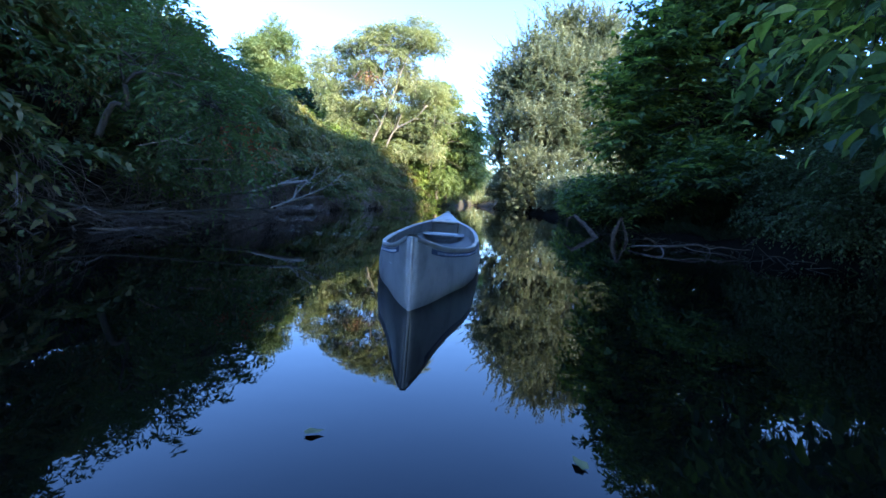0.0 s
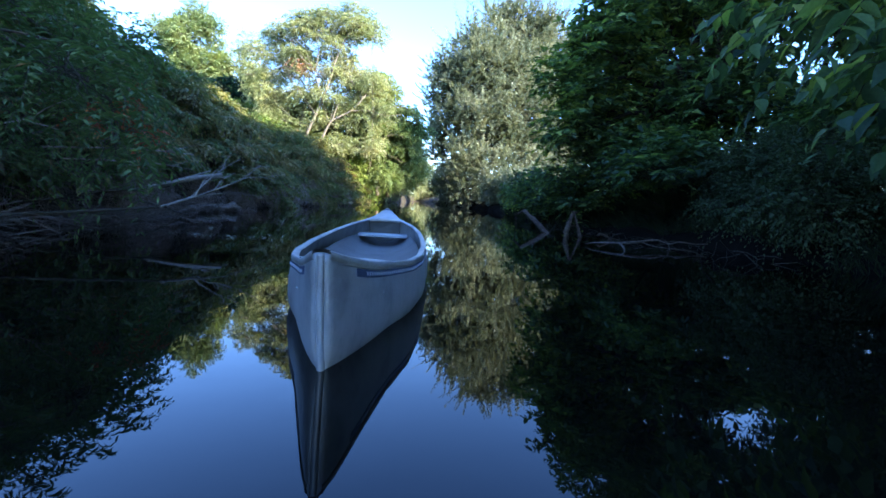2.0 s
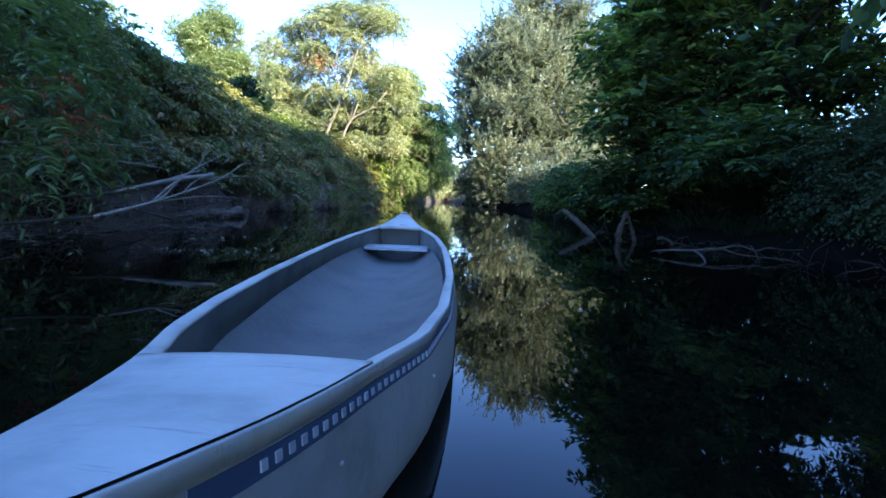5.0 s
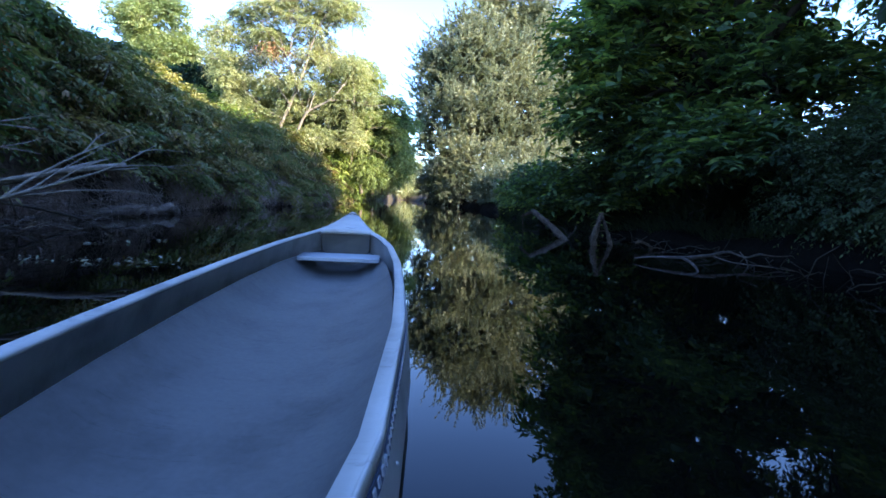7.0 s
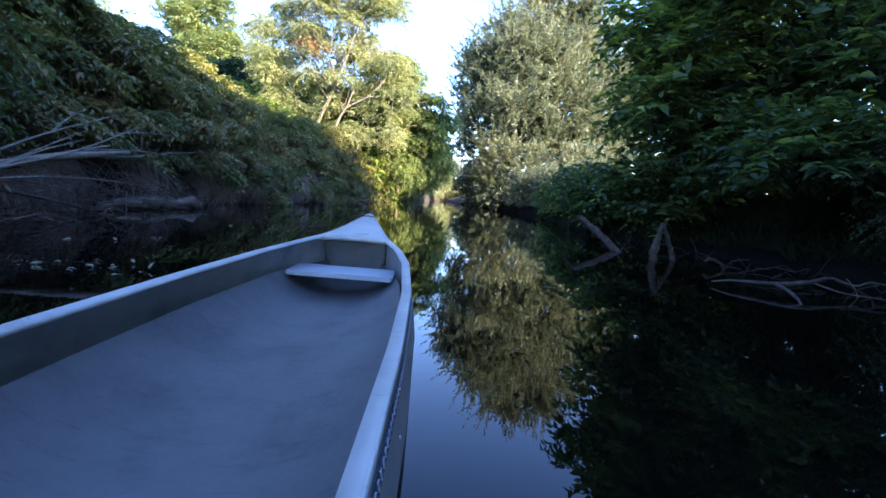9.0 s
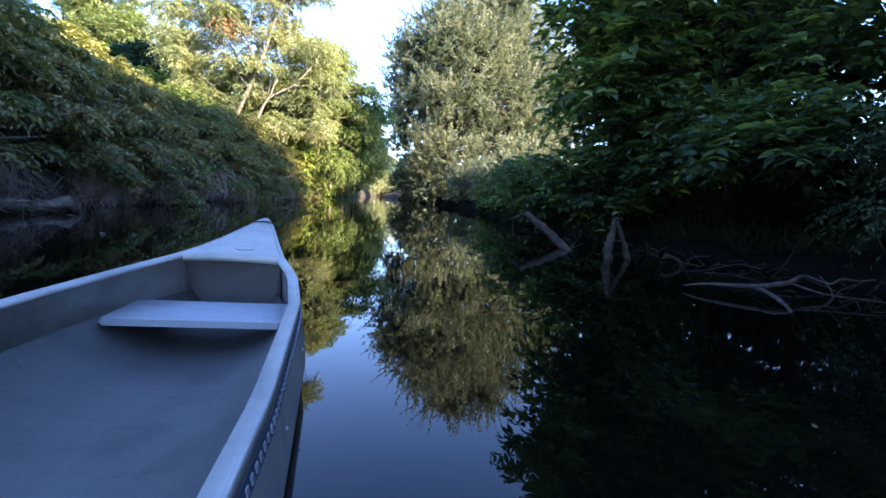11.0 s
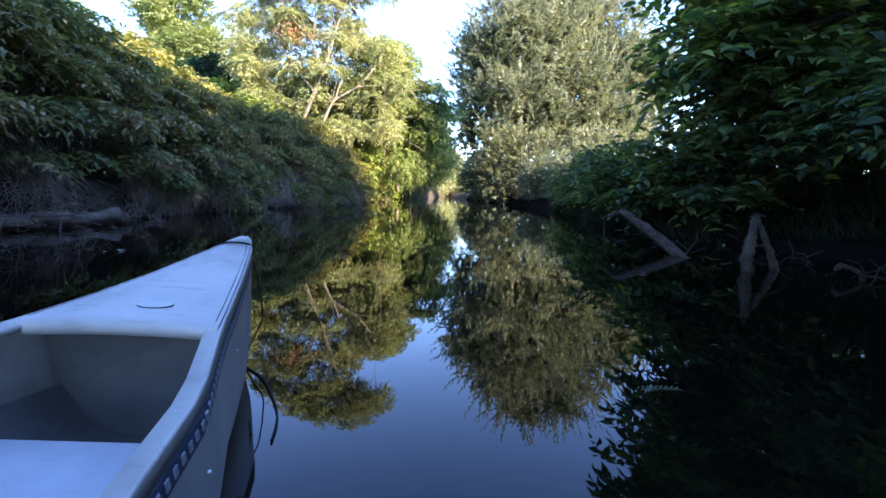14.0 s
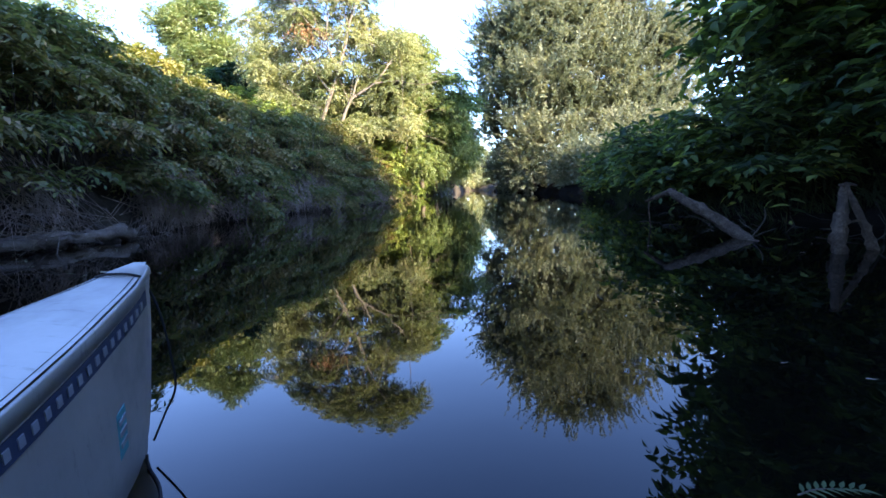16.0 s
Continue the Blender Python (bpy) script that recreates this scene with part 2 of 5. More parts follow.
def tri_mesh(name, verts, tris, mat, smooth=False):
    """A mesh from arrays of corners and triangles."""
    me = bpy.data.meshes.new(name)
    me.vertices.add(len(verts))
    me.vertices.foreach_set("co", np.asarray(verts, np.float32).ravel())
    me.loops.add(len(tris) * 3)
    me.loops.foreach_set("vertex_index", np.asarray(tris, np.int32).ravel())
    me.polygons.add(len(tris))
    me.polygons.foreach_set("loop_start", np.arange(0, len(tris) * 3, 3, dtype=np.int32))
    me.polygons.foreach_set("loop_total", np.full(len(tris), 3, dtype=np.int32))
    if smooth:
        me.polygons.foreach_set("use_smooth", np.ones(len(tris), dtype=bool))
    me.materials.append(mat)
    me.update(calc_edges=True)
    me.validate()
    return me


def unit(v):
    return v / (np.linalg.norm(v, axis=-1, keepdims=True) + 1e-9)


def part(name, mesh, parent, label=""):
    ob = new(name, mesh)
    ob.parent = parent
    return tagged(ob, label)


def part_bm(name, bm, mat, parent, label="", smooth=False):
    me = bpy.data.meshes.new(name)
    bm.to_mesh(me)
    bm.free()
    me.materials.append(mat)
    if smooth:
        me.polygons.foreach_set("use_smooth", [True] * len(me.polygons))
    return part(name, me, parent, label)


def thing(name, at=(0, 0, 0), label="", category="", group="", kind=""):
    ob = new(name)
    ob.empty_display_size = 0.2
    ob.location = at
    return tagged(ob, label, category, group, kind)


ROUND = [(0, 0, 0), (0.28, -0.46, 0.06), (0.28, 0.46, 0.06), (0.66, -0.29, 0.01), (0.66, 0.29, 0.01), (1.04, 0, -0.12)]
ROUND_T = [(0, 2, 1), (1, 2, 4), (1, 4, 3), (3, 4, 5)]
OVAL = [(0, 0, 0), (0.14, -0.30, 0.07), (0.14, 0.30, 0.07), (0.36, -0.48, 0.09), (0.36, 0.48, 0.09), (0.6, -0.40, 0.06), (0.6, 0.40, 0.06), (0.82, -0.2, -0.02), (0.82, 0.2, -0.02), (1.06, 0, -0.14), (0.45, 0, 0.0)]
OVAL_T = [(0, 2, 10), (2, 4, 10), (4, 6, 10), (6, 8, 10), (8, 9, 10), (9, 7, 10), (7, 5, 10), (5, 3, 10), (3, 1, 10), (1, 0, 10)]
HEART = [(0.06, 0, 0), (-0.04, -0.26, 0.04), (-0.04, 0.26, 0.04), (0.34, -0.5, 0.12), (0.34, 0.5, 0.12), (0.7, -0.3, 0.05), (0.7, 0.3, 0.05), (1.05, 0, -0.16), (0.5, 0, 0)]
HEART_T = [(0, 2, 8), (2, 4, 8), (4, 6, 8), (6, 7, 8), (7, 5, 8), (5, 3, 8), (3, 1, 8), (1, 0, 8)]
SLIM = [(0, 0, 0), (0.5, -0.5, 0.08), (0.5, 0.5, 0.08), (1, 0, -0.1)]
SLIM_T = [(0, 2, 3), (0, 3, 1)]
LOBED = [(0, 0, 0), (0.42, -0.62, 0.06), (0.42, -0.2, 0.03), (1, 0, -0.14), (0.42, 0.2, 0.03), (0.42, 0.62, 0.06)]
LOBED_T = [(0, 2, 1), (0, 3, 2), (0, 4, 3), (0, 5, 4)]
SHAPES = {"oval": (OVAL, OVAL_T), "lobed": (LOBED, LOBED_T), "round": (ROUND, ROUND_T), "heart": (HEART, HEART_T), "slim": (SLIM, SLIM_T)}


def leaves(base, way, up, length, width, shape="round"):
    """Corners and triangles of many leaves: base, the way of the midrib, the blade's upper side."""
    tpl, tri = SHAPES[shape]
    tpl, tri = np.array(tpl), np.array(tri)
    way = unit(way)
    side = unit(np.cross(way, up))
    up = np.cross(side, way)
    n = len(base)
    length = np.broadcast_to(length, (n,))
    width = np.broadcast_to(width, (n,))
    v = (base[:, None] + way[:, None] * (tpl[None, :, 0:1] * length[:, None, None])
         + side[:, None] * (tpl[None, :, 1:2] * width[:, None, None])
         + up[:, None] * (tpl[None, :, 2:3] * length[:, None, None]))
    t = tri[None] + (np.arange(n) * len(tpl))[:, None, None]
    return v.reshape(-1, 3), t.reshape(-1, 3)


def twigs(points, radius0, radius1):
    """Three-sided stems along rows of points (n, k, 3)."""
    n, k, _ = points.shape
    d = unit(np.gradient(points, axis=1))
    a = unit(np.cross(d, np.array([0.31, 0.17, 0.93])))
    b = np.cross(d, a)
    r = np.linspace(radius0, radius1, k)[None, :, None, None]
    ang = np.array([0, 2.094, 4.189])
    ring = points[:, :, None] + r * (a[:, :, None] * np.cos(ang)[None, None, :, None] + b[:, :, None] * np.sin(ang)[None, None, :, None])
    v = ring.reshape(-1, 3)
    tris = []
    for i in range(k - 1):
        for j in range(3):
            p, q = i * 3 + j, i * 3 + (j + 1) % 3
            tris += [(p, q, q + 3), (p, q + 3, p + 3)]
    t = np.array(tris)[None] + (np.arange(n) * k * 3)[:, None, None]
    return v, t.reshape(-1, 3)


class Foliage:
    """Gathers leaves and twigs, then makes one mesh of each."""

    def __init__(self, seed):
        self.r = np.random.default_rng(seed)
        self.lv, self.lt, self.tv, self.tt = [], [], [], []
        self.nl = self.nt = 0
        self.every = 1

    def add_leaves(self, *args, **kw):
        v, t = leaves(*args, **kw)
        self.lv.append(v), self.lt.append(t + self.nl)
        self.nl += len(v)

    def add_twigs(self, pts, r0, r1):
        v, t = twigs(pts, r0, r1)
        self.tv.append(v), self.tt.append(t + self.nt)
        self.nt += len(v)

    def shoots(self, base, way, length, count, leaf, wide, droop=0.4, shape="round", lift=0.3, spread=0.9, twig=0.004, hang=0.35, loose=0.35):
        """Leafy shoots: each arches from base along way, with count leaves set alternately along it."""
        r, n = self.r, len(base)
        way = unit(way)
        length = np.broadcast_to(length, (n,)) * r.uniform(0.7, 1.3, n)
        k = 5
        s = np.linspace(0, 1, k)
        path = base[:, None] + way[:, None] * (s[None, :, None] * length[:, None, None])
        path[:, :, 2] += (-droop * s[None] ** 2 + lift * s[None] * (1 - s[None])) * length[:, None]
        self.add_twigs(path[::self.every, ::2], twig, twig * 0.35)
        u = (np.arange(count) + 0.6) / count
        u = np.clip(u[None] + r.normal(0, 0.03, (n, count)), 0.05, 1)
        f = u * (k - 1)
        i = np.minimum(f.astype(int), k - 2)
        w = (f - i)[..., None]
        rows = np.arange(n)[:, None]
        at = path[rows, i] * (1 - w) + path[rows, i + 1] * w
        d = unit(path[rows, i + 1] - path[rows, i])
        side = unit(np.cross(d, np.array([0, 0, 1.0])) + r.normal(0, 0.12, d.shape))
        sign = np.where(np.arange(count) % 2 == 0, 1.0, -1.0)[None, :, None]
        sign = np.where(u[..., None] > 0.97, 0.0, sign)
        lway = d * 0.55 + side * sign * spread + r.normal(0, 0.22, d.shape)
        lway[..., 2] -= hang
        up = np.array([0, 0, 1.0]) + r.normal(0, loose, d.shape)
        size = leaf * r.uniform(0.65, 1.25, (n, count)) * (0.75 + 0.5 * np.sin(np.pi * np.clip(u, 0, 1)))
        self.add_leaves(at.reshape(-1, 3), lway.reshape(-1, 3), up.reshape(-1, 3), size.ravel(), (size * wide).ravel(), shape=shape)

    def meshes(self, name, leaf_mat, twig_mat):
        a = tri_mesh(name, np.concatenate(self.lv), np.concatenate(self.lt), leaf_mat)
        b = tri_mesh(name + "_twigs", np.concatenate(self.tv), np.concatenate(self.tt), twig_mat) if self.tv else None
        return a, b


def tube(points, radii, sides=8, knob=0.0, seed=0, closed=True):
    """Corners and faces of a tapering limb through the points, smoothed, with an uneven girth."""
    pts = np.array(points, float)
    rad = np.array(radii, float)
    m = max(2, (len(pts) - 1) * 5 + 1)
    s = np.linspace(0, len(pts) - 1, m)
    i = np.clip(s.astype(int), 0, len(pts) - 2)
    f = (s - i)[:, None]
    p0, p1, p2, p3 = pts[np.maximum(i - 1, 0)], pts[i], pts[i + 1], pts[np.minimum(i + 2, len(pts) - 1)]
    c = 0.5 * (2 * p1 + (p2 - p0) * f + (2 * p0 - 5 * p1 + 4 * p2 - p3) * f ** 2 + (3 * p1 - p0 - 3 * p2 + p3) * f ** 3)
    rr = rad[i] * (1 - f[:, 0]) + rad[i + 1] * f[:, 0]
    g = np.random.default_rng(seed)
    d = unit(np.gradient(c, axis=0))
    ref = np.array([0.13, 0.22, 0.97]) if abs(d[0, 2]) < 0.9 else np.array([1.0, 0.1, 0])
    a = unit(np.cross(d, ref))
    b = np.cross(d, a)
    ang = np.linspace(0, 2 * np.pi, sides, endpoint=False)
    wob = 1 + knob * g.normal(0, 1, (m, sides))
    ring = c[:, None] + (rr[:, None] * wob)[..., None] * (a[:, None] * np.cos(ang)[None, :, None] + b[:, None] * np.sin(ang)[None, :, None])
    v = ring.reshape(-1, 3).tolist()
    faces = [(k * sides + j, k * sides + (j + 1) % sides, (k + 1) * sides + (j + 1) % sides, (k + 1) * sides + j) for k in range(m - 1) for j in range(sides)]
    if closed:
        faces += [tuple(range(sides))[::-1], tuple((m - 1) * sides + j for j in range(sides))]
    return v, faces


def limbs_mesh(name, limbs, mat, sides=8, knob=0.06, seed=0):
    vs, fs = [], []
    for k, (pts, rad) in enumerate(limbs):
        v, f = tube(pts, rad, sides, knob, seed + k)
        fs += [tuple(i + len(vs) for i in face) for face in f]
        vs += v
    return join_mesh(name, vs, fs, mat)


# ---- the river's banks ----
LEFT_Y = [-60, 0, 5, 8, 12, 15, 18, 24, 30, 36, 45, 55, 62]
LEFT_X = [-6, -4.7, -4.3, -3.95, -3.65, -3.4, -2.95, -1.6, -1.15, -1.0, 1.0, 3.0, 4.2]
RIGHT_Y = [-60, 0, 4, 5.5, 6.2, 7, 10, 12, 17, 25, 36, 45, 55, 62]
RIGHT_X = [6, 5.3, 5.25, 5.25, 5.25, 5.2, 5.1, 4.5, 4.8, 6.3, 5.8, 5.2, 4.9, 4.6]


def bank_left(y):
    return np.interp(y, LEFT_Y, LEFT_X) + 0.10 * np.sin(1.7 * y) + 0.06 * np.sin(4.1 * y + 1)


def bank_right(y):
    return np.interp(y, RIGHT_Y, RIGHT_X) + 0.08 * np.sin(2.1 * y + 2) + 0.05 * np.sin(5.3 * y)


def land(x, y):
    dl, dr = bank_left(y) - x, x - bank_right(y)
    left = np.interp(dl, [0, 0.12, 0.5, 1.2, 2.2, 4, 9], [-0.15, 0.42, 0.75, 1.25, 1.75, 2.0, 2.3])
    right = np.interp(dr, [0, 0.15, 0.6, 1.5, 2.4, 8], [-0.15, 0.16, 0.36, 0.6, 1.0, 1.1])
    bed = -0.15 - 0.7 * np.clip(np.minimum(-dl, -dr), 0, 1)
    left = left + 0.6 * np.clip((25 - y) / 4, 0, 1) * np.clip((dl - 0.5) / 1.5, 0, 1)
    h = np.where(dl > 0, left, np.where(dr > 0, right, bed))
    end = np.clip((y - 58) / 6, 0, 1)
    h = np.where(h < 0.6, h * (1 - end) + 0.6 * end, h)
    lumps = 0.06 * np.sin(3.1 * x + 1.3 * y) + 0.05 * np.sin(2.3 * y - 4.2 * x) + 0.04 * np.sin(7.0 * y + 5.0 * x)
    return h + lumps * (h > -0.1)


def build_ground():
    xs = np.concatenate([[-900, -400, -150, -60, -30, -20], np.arange(-14, 16.01, 0.22), [20, 30, 60, 150, 400, 900]])
    ys = np.concatenate([[-900, -400, -150, -60, -30, -15], np.arange(-8, 66, 0.3), [75, 100, 150, 400, 900]])
    gx, gy = np.meshgrid(xs, ys)
    gz = land(gx, gy)
    v = np.stack([gx, gy, gz], -1).reshape(-1, 3)
    w = len(xs)
    i = (np.arange(len(ys) - 1)[:, None] * w + np.arange(w - 1)[None]).ravel()
    t = np.concatenate([np.stack([i, i + 1, i + w + 1], -1), np.stack([i, i + w + 1, i + w], -1)])
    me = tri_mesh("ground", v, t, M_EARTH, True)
    me.materials.append(M_SHADED_EARTH)
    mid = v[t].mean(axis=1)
    # the low bank's faces take the earth with shade put into its colour
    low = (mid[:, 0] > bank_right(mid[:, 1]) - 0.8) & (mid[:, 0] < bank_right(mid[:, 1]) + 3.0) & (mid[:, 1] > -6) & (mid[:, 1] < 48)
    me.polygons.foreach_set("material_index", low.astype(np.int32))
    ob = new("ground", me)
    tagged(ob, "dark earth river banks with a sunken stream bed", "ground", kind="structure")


def build_water():
    v = [(-40, -200, 0), (40, -200, 0), (40, 64, 0), (-40, 64, 0)]
    ob = new("water", join_mesh("water", v, [(0, 1, 2, 3)], M_WATER, False))
    tagged(ob, "still dark river water mirroring trees and sky", "water", kind="structure")


build_ground()
build_water()


# ---- trees and shrubs ----
def crown_points(rng, blobs, count, shell=0.55):
    """Points in the outer part of a set of ellipsoids (x, y, z, rx, ry, rz), with the way outwards."""
    b = np.array(blobs)
    vol = (b[:, 3] * b[:, 4] * b[:, 5]) ** (2 / 3)
    pick = rng.choice(len(b), count, p=vol / vol.sum())
    d = unit(rng.normal(0, 1, (count, 3)))
    rad = shell + (1 - shell) * rng.random((count, 1)) ** 0.6
    return b[pick, :3] + d * rad * b[pick, 3:], d, pick


def ragged(blobs, n, size, flat, seed):
    """Breaks each clump into n smaller, flatter ones, for an uneven outline with gaps."""
    g = np.random.default_rng(seed)
    out = []
    for b in blobs:
        for _ in range(n):
            d = unit(g.normal(0, 1, 3))
            c = np.array(b[:3]) + d * np.array(b[3:]) * g.uniform(0.35, 0.95)
            r = np.array(b[3:]) * size * g.uniform(0.7, 1.25)
            out.append((c[0], c[1], c[2], r[0], r[1], r[2] * flat))
    return out


def tree(name, limbs, blobs, shoots, leaf, wide, count, length, leaf_mat, seed, label, category="tree", shape="round",
         droop=0.3, lift=0.2, rise=0.2, hang=0.35, shell=0.5, group="", bark=None, spread=0.9, twig=0.005, level=1.0, spires=None):
    """A tree: trunk and limbs, twigs and a crown of leafy shoots round the ends of the limbs."""
    at = limbs[0][0][0]
    ob = thing(name, at, label, category, group)
    o = np.array(at)
    fol = Foliage(seed)
    fol.every = 4 if at[1] > 23 or at[0] > 8 else 1
    p, d, pick = crown_points(fol.r, blobs, shoots, shell)
    way = d + fol.r.normal(0, 0.35, d.shape)
    way[:, 2] = way[:, 2] * level + rise
    for clumps, many, long in spires or []:
        sp, sd, _ = crown_points(fol.r, clumps, many, 0.85)
        fol.shoots(sp - o, sd + (0, 0, 0.42) + fol.r.normal(0, 0.15, sd.shape), long, int(20 + 10 * long), leaf * 1.05, wide * 0.8, -0.15, shape, 0.0, 0.7 if long < 1 else 0.5, twig, -0.2)
    fol.shoots(p - o, way, length, count, leaf, wide, droop, shape, lift, spread, twig, hang)
    # a small branch from the middle of each clump towards its shoots
    some = fol.r.choice(len(p), min(len(p), max(40, len(p) // 18)), replace=False)
    c = np.array(blobs)[pick[some], :3]
    s = np.linspace(0, 1, 4)[None, :, None]
    ray = (c - o)[:, None] * (1 - s) + (p[some] - o)[:, None] * s
    ray[:, 1:3] += fol.r.normal(0, 0.05, (len(some), 2, 3))
    fol.add_twigs(ray, 0.014 if twig > 0.003 else 0.007, 0.005)
    crown, stems = fol.meshes(name + "_crown", leaf_mat, bark or M_BARK)
    moved = [([tuple(np.array(q) - o) for q in pts], rad) for pts, rad in limbs]
    for i, one in enumerate(moved):
        part("trunk" if len(one[1]) == 4 and one[1][3] > 0.5 * one[1][0] else "limb", limbs_mesh(name + "_limb", [one], bark or M_BARK, 8, 0.05, seed + i), ob)
    tagged(part("twig_work", stems, ob), kind="stuff")
    tagged(part("crown", crown, ob), kind="stuff")
    return ob


def limb_to(a, b, sag=0.0, rng=None):
    a, b = np.array(a, float), np.array(b, float)
    m1, m2 = a + (b - a) * 0.35, a + (b - a) * 0.7
    m1[2] += sag
    m2[2] += sag * 0.7
    if rng is not None:
        m1 += rng.normal(0, 0.12, 3)
        m2 += rng.normal(0, 0.12, 3)
    return [tuple(a), tuple(m1), tuple(m2), tuple(b)]


def limbs_for(base, fork, blobs, thick, seed):
    """A trunk from base to fork and a limb to each clump."""
    g = np.random.default_rng(seed)
    out = [(limb_to(base, fork, 0, g), [thick, thick * 0.85, thick * 0.75, thick * 0.62])]
    for b in blobs:
        out.append((limb_to(fork, b[:3], 0.2, g), [thick * 0.5, thick * 0.38, thick * 0.25, thick * 0.1]))
    return out


def inside(edge, x, z):
    odd = False
    for (x0, z0), (x1, z1) in zip(edge, edge[1:] + edge[:1]):
        if (z0 > z) != (z1 > z) and x < x0 + (z - z0) / (z1 - z0) * (x1 - x0):
            odd = not odd
    return odd


def outline_sprays(g, edge, front, share, step=0.36):
    """Flat leaf sprays scattered through a crown whose outline, seen along the river, is edge."""
    xs, zs = [p[0] for p in edge], [p[1] for p in edge]
    out = []
    for gx in np.arange(min(xs), max(xs) + 0.2, step):
        for gz in np.arange(min(zs), max(zs) + 0.2, step):
            x, z = gx + g.normal(0, 0.14), gz + g.normal(0, 0.14)
            if inside(edge, x, z) and g.random() < share:
                near = front if g.random() < 0.22 else front + 0.6
                out.append((x, near + abs(g.normal(0, 0.8)), z, g.uniform(0.3, 0.55), 0.4, g.uniform(0.1, 0.2)))
    return out


def far_trees():
    # the sunlit tree on the bank's crest, two leaning trunks under one broad uneven crown
    g = np.random.default_rng(301)
    blobs = outline_sprays(g, [(-6.1, 5.6), (-6.1, 7.2), (-5.3, 7.8), (-4.1, 8.8), (-2.8, 9.1), (-1.6, 9.6), (-0.75, 9.4), (-0.2, 8.35), (-0.5, 7.5), (-1.5, 7.3), (-1.6, 6.7), (-0.5, 6.3),
                               (0.2, 5.0), (-0.2, 3.9), (-0.5, 2.4), (-1.5, 2.4), (-3.0, 3.2), (-5.0, 3.4), (-5.8, 4.1)], 24.1, 0.73)
    base = (-3.95, 24.5, 1.7)
    limbs = [([base, (-3.66, 24.4, 3.0), (-3.12, 24.4, 4.36), (-2.81, 24.4, 5.2)], [0.078, 0.072, 0.064, 0.054]),
             ([(-2.81, 24.4, 5.2), (-2.55, 24.4, 6.0), (-2.4, 24.4, 6.6), (-2.0, 24.5, 7.64), (-1.4, 24.6, 8.7)], [0.052, 0.046, 0.04, 0.03, 0.014]),
             ([(-3.22, 24.4, 1.7), (-2.93, 24.4, 2.9), (-2.58, 24.4, 3.75), (-2.3, 24.4, 4.0)], [0.066, 0.06, 0.052, 0.046]),
             ([(-2.3, 24.4, 4.0), (-1.58, 24.4, 4.45), (-1.05, 24.4, 5.06), (-0.73, 24.5, 5.63)], [0.042, 0.034, 0.026, 0.014]),
             ([(-2.45, 24.4, 3.9), (-2.2, 24.5, 4.7), (-1.6, 24.6, 5.6), (-1.2, 24.6, 6.2)], [0.034, 0.028, 0.02, 0.01]),
             ([(-1.7, 24.4, 4.4), (-0.8, 24.5, 4.5), (0.1, 24.6, 4.35), (0.8, 24.7, 4.5)], [0.028, 0.022, 0.016, 0.008]),
             ([(-3.22, 24.4, 4.1), (-3.86, 24.3, 4.97), (-4.32, 24.3, 5.55), (-4.9, 24.4, 6.2)], [0.036, 0.028, 0.02, 0.010]),
             ([(-2.95, 24.4, 4.85), (-3.2, 24.3, 5.6), (-3.44, 24.2, 6.16), (-3.75, 24.3, 7.0)], [0.036, 0.028, 0.02, 0.010]),
             ([(-3.25, 24.3, 5.65), (-3.9, 24.2, 5.95), (-4.64, 24.3, 6.2), (-5.3, 24.4, 6.7)], [0.022, 0.018, 0.014, 0.007]),
             ([(-3.42, 24.2, 6.1), (-3.9, 24.1, 6.6), (-4.4, 24.2, 7.3)], [0.018, 0.014, 0.007]),
             ([(-3.3, 24.2, 5.9), (-3.15, 24.2, 6.7), (-3.2, 24.3, 7.6), (-3.0, 24.4, 8.3)], [0.02, 0.016, 0.012, 0.006]),
             ([(-2.42, 24.4, 6.55), (-2.75, 24.4, 7.3), (-2.8, 24.5, 8.4)], [0.022, 0.016, 0.007]),
             ([(-2.2, 24.45, 7.2), (-1.5, 24.5, 7.6), (-0.7, 24.6, 7.9)], [0.02, 0.014, 0.006]),
             ([(-3.5, 24.4, 3.5), (-4.3, 24.5, 3.9), (-5.1, 24.6, 4.6)], [0.026, 0.018, 0.008])]
    limbs += [(limb_to(limbs[1 + i % 12][0][2], blobs[(i * 37) % len(blobs)][:3], 0.1, g), [0.014, 0.011, 0.008, 0.004]) for i in range(40)]
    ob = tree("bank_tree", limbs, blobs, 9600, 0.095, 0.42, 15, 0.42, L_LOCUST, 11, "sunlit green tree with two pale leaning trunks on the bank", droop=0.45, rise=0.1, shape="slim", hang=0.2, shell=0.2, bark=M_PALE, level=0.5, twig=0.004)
    fol = Foliage(37)
    p, d, pick = crown_points(fol.r, [(-3.95, 23.9, 6.35, 0.4, 0.3, 0.2), (-3.55, 23.9, 6.15, 0.3, 0.3, 0.15)], 26, 0.2)
    fol.shoots(p - np.array(base), d - (0, 0, 0.4), 0.35, 8, 0.12, 0.45, 0.5, "slim", 0.1, 0.8, 0.004, 0.6)
    dry, dry_twigs = fol.meshes("dead_spray", L_RUST, M_BARK)
    tagged(part("dead_leaves", dry, ob, "withered red-brown leaves"), kind="stuff")
    tagged(part("dead_twigs", dry_twigs, ob), kind="stuff")
    # its greener neighbour, whose boughs arch out towards the water
    blobs = outline_sprays(g, [(-1.6, 3.0), (-1.5, 6.5), (-0.8, 6.9), (0.0, 6.7), (0.9, 5.7), (2.2, 4.3), (1.8, 3.5), (2.1, 2.7), (1.8, 1.3), (0.2, 1.2), (-0.6, 2.4)], 25.9, 0.85)
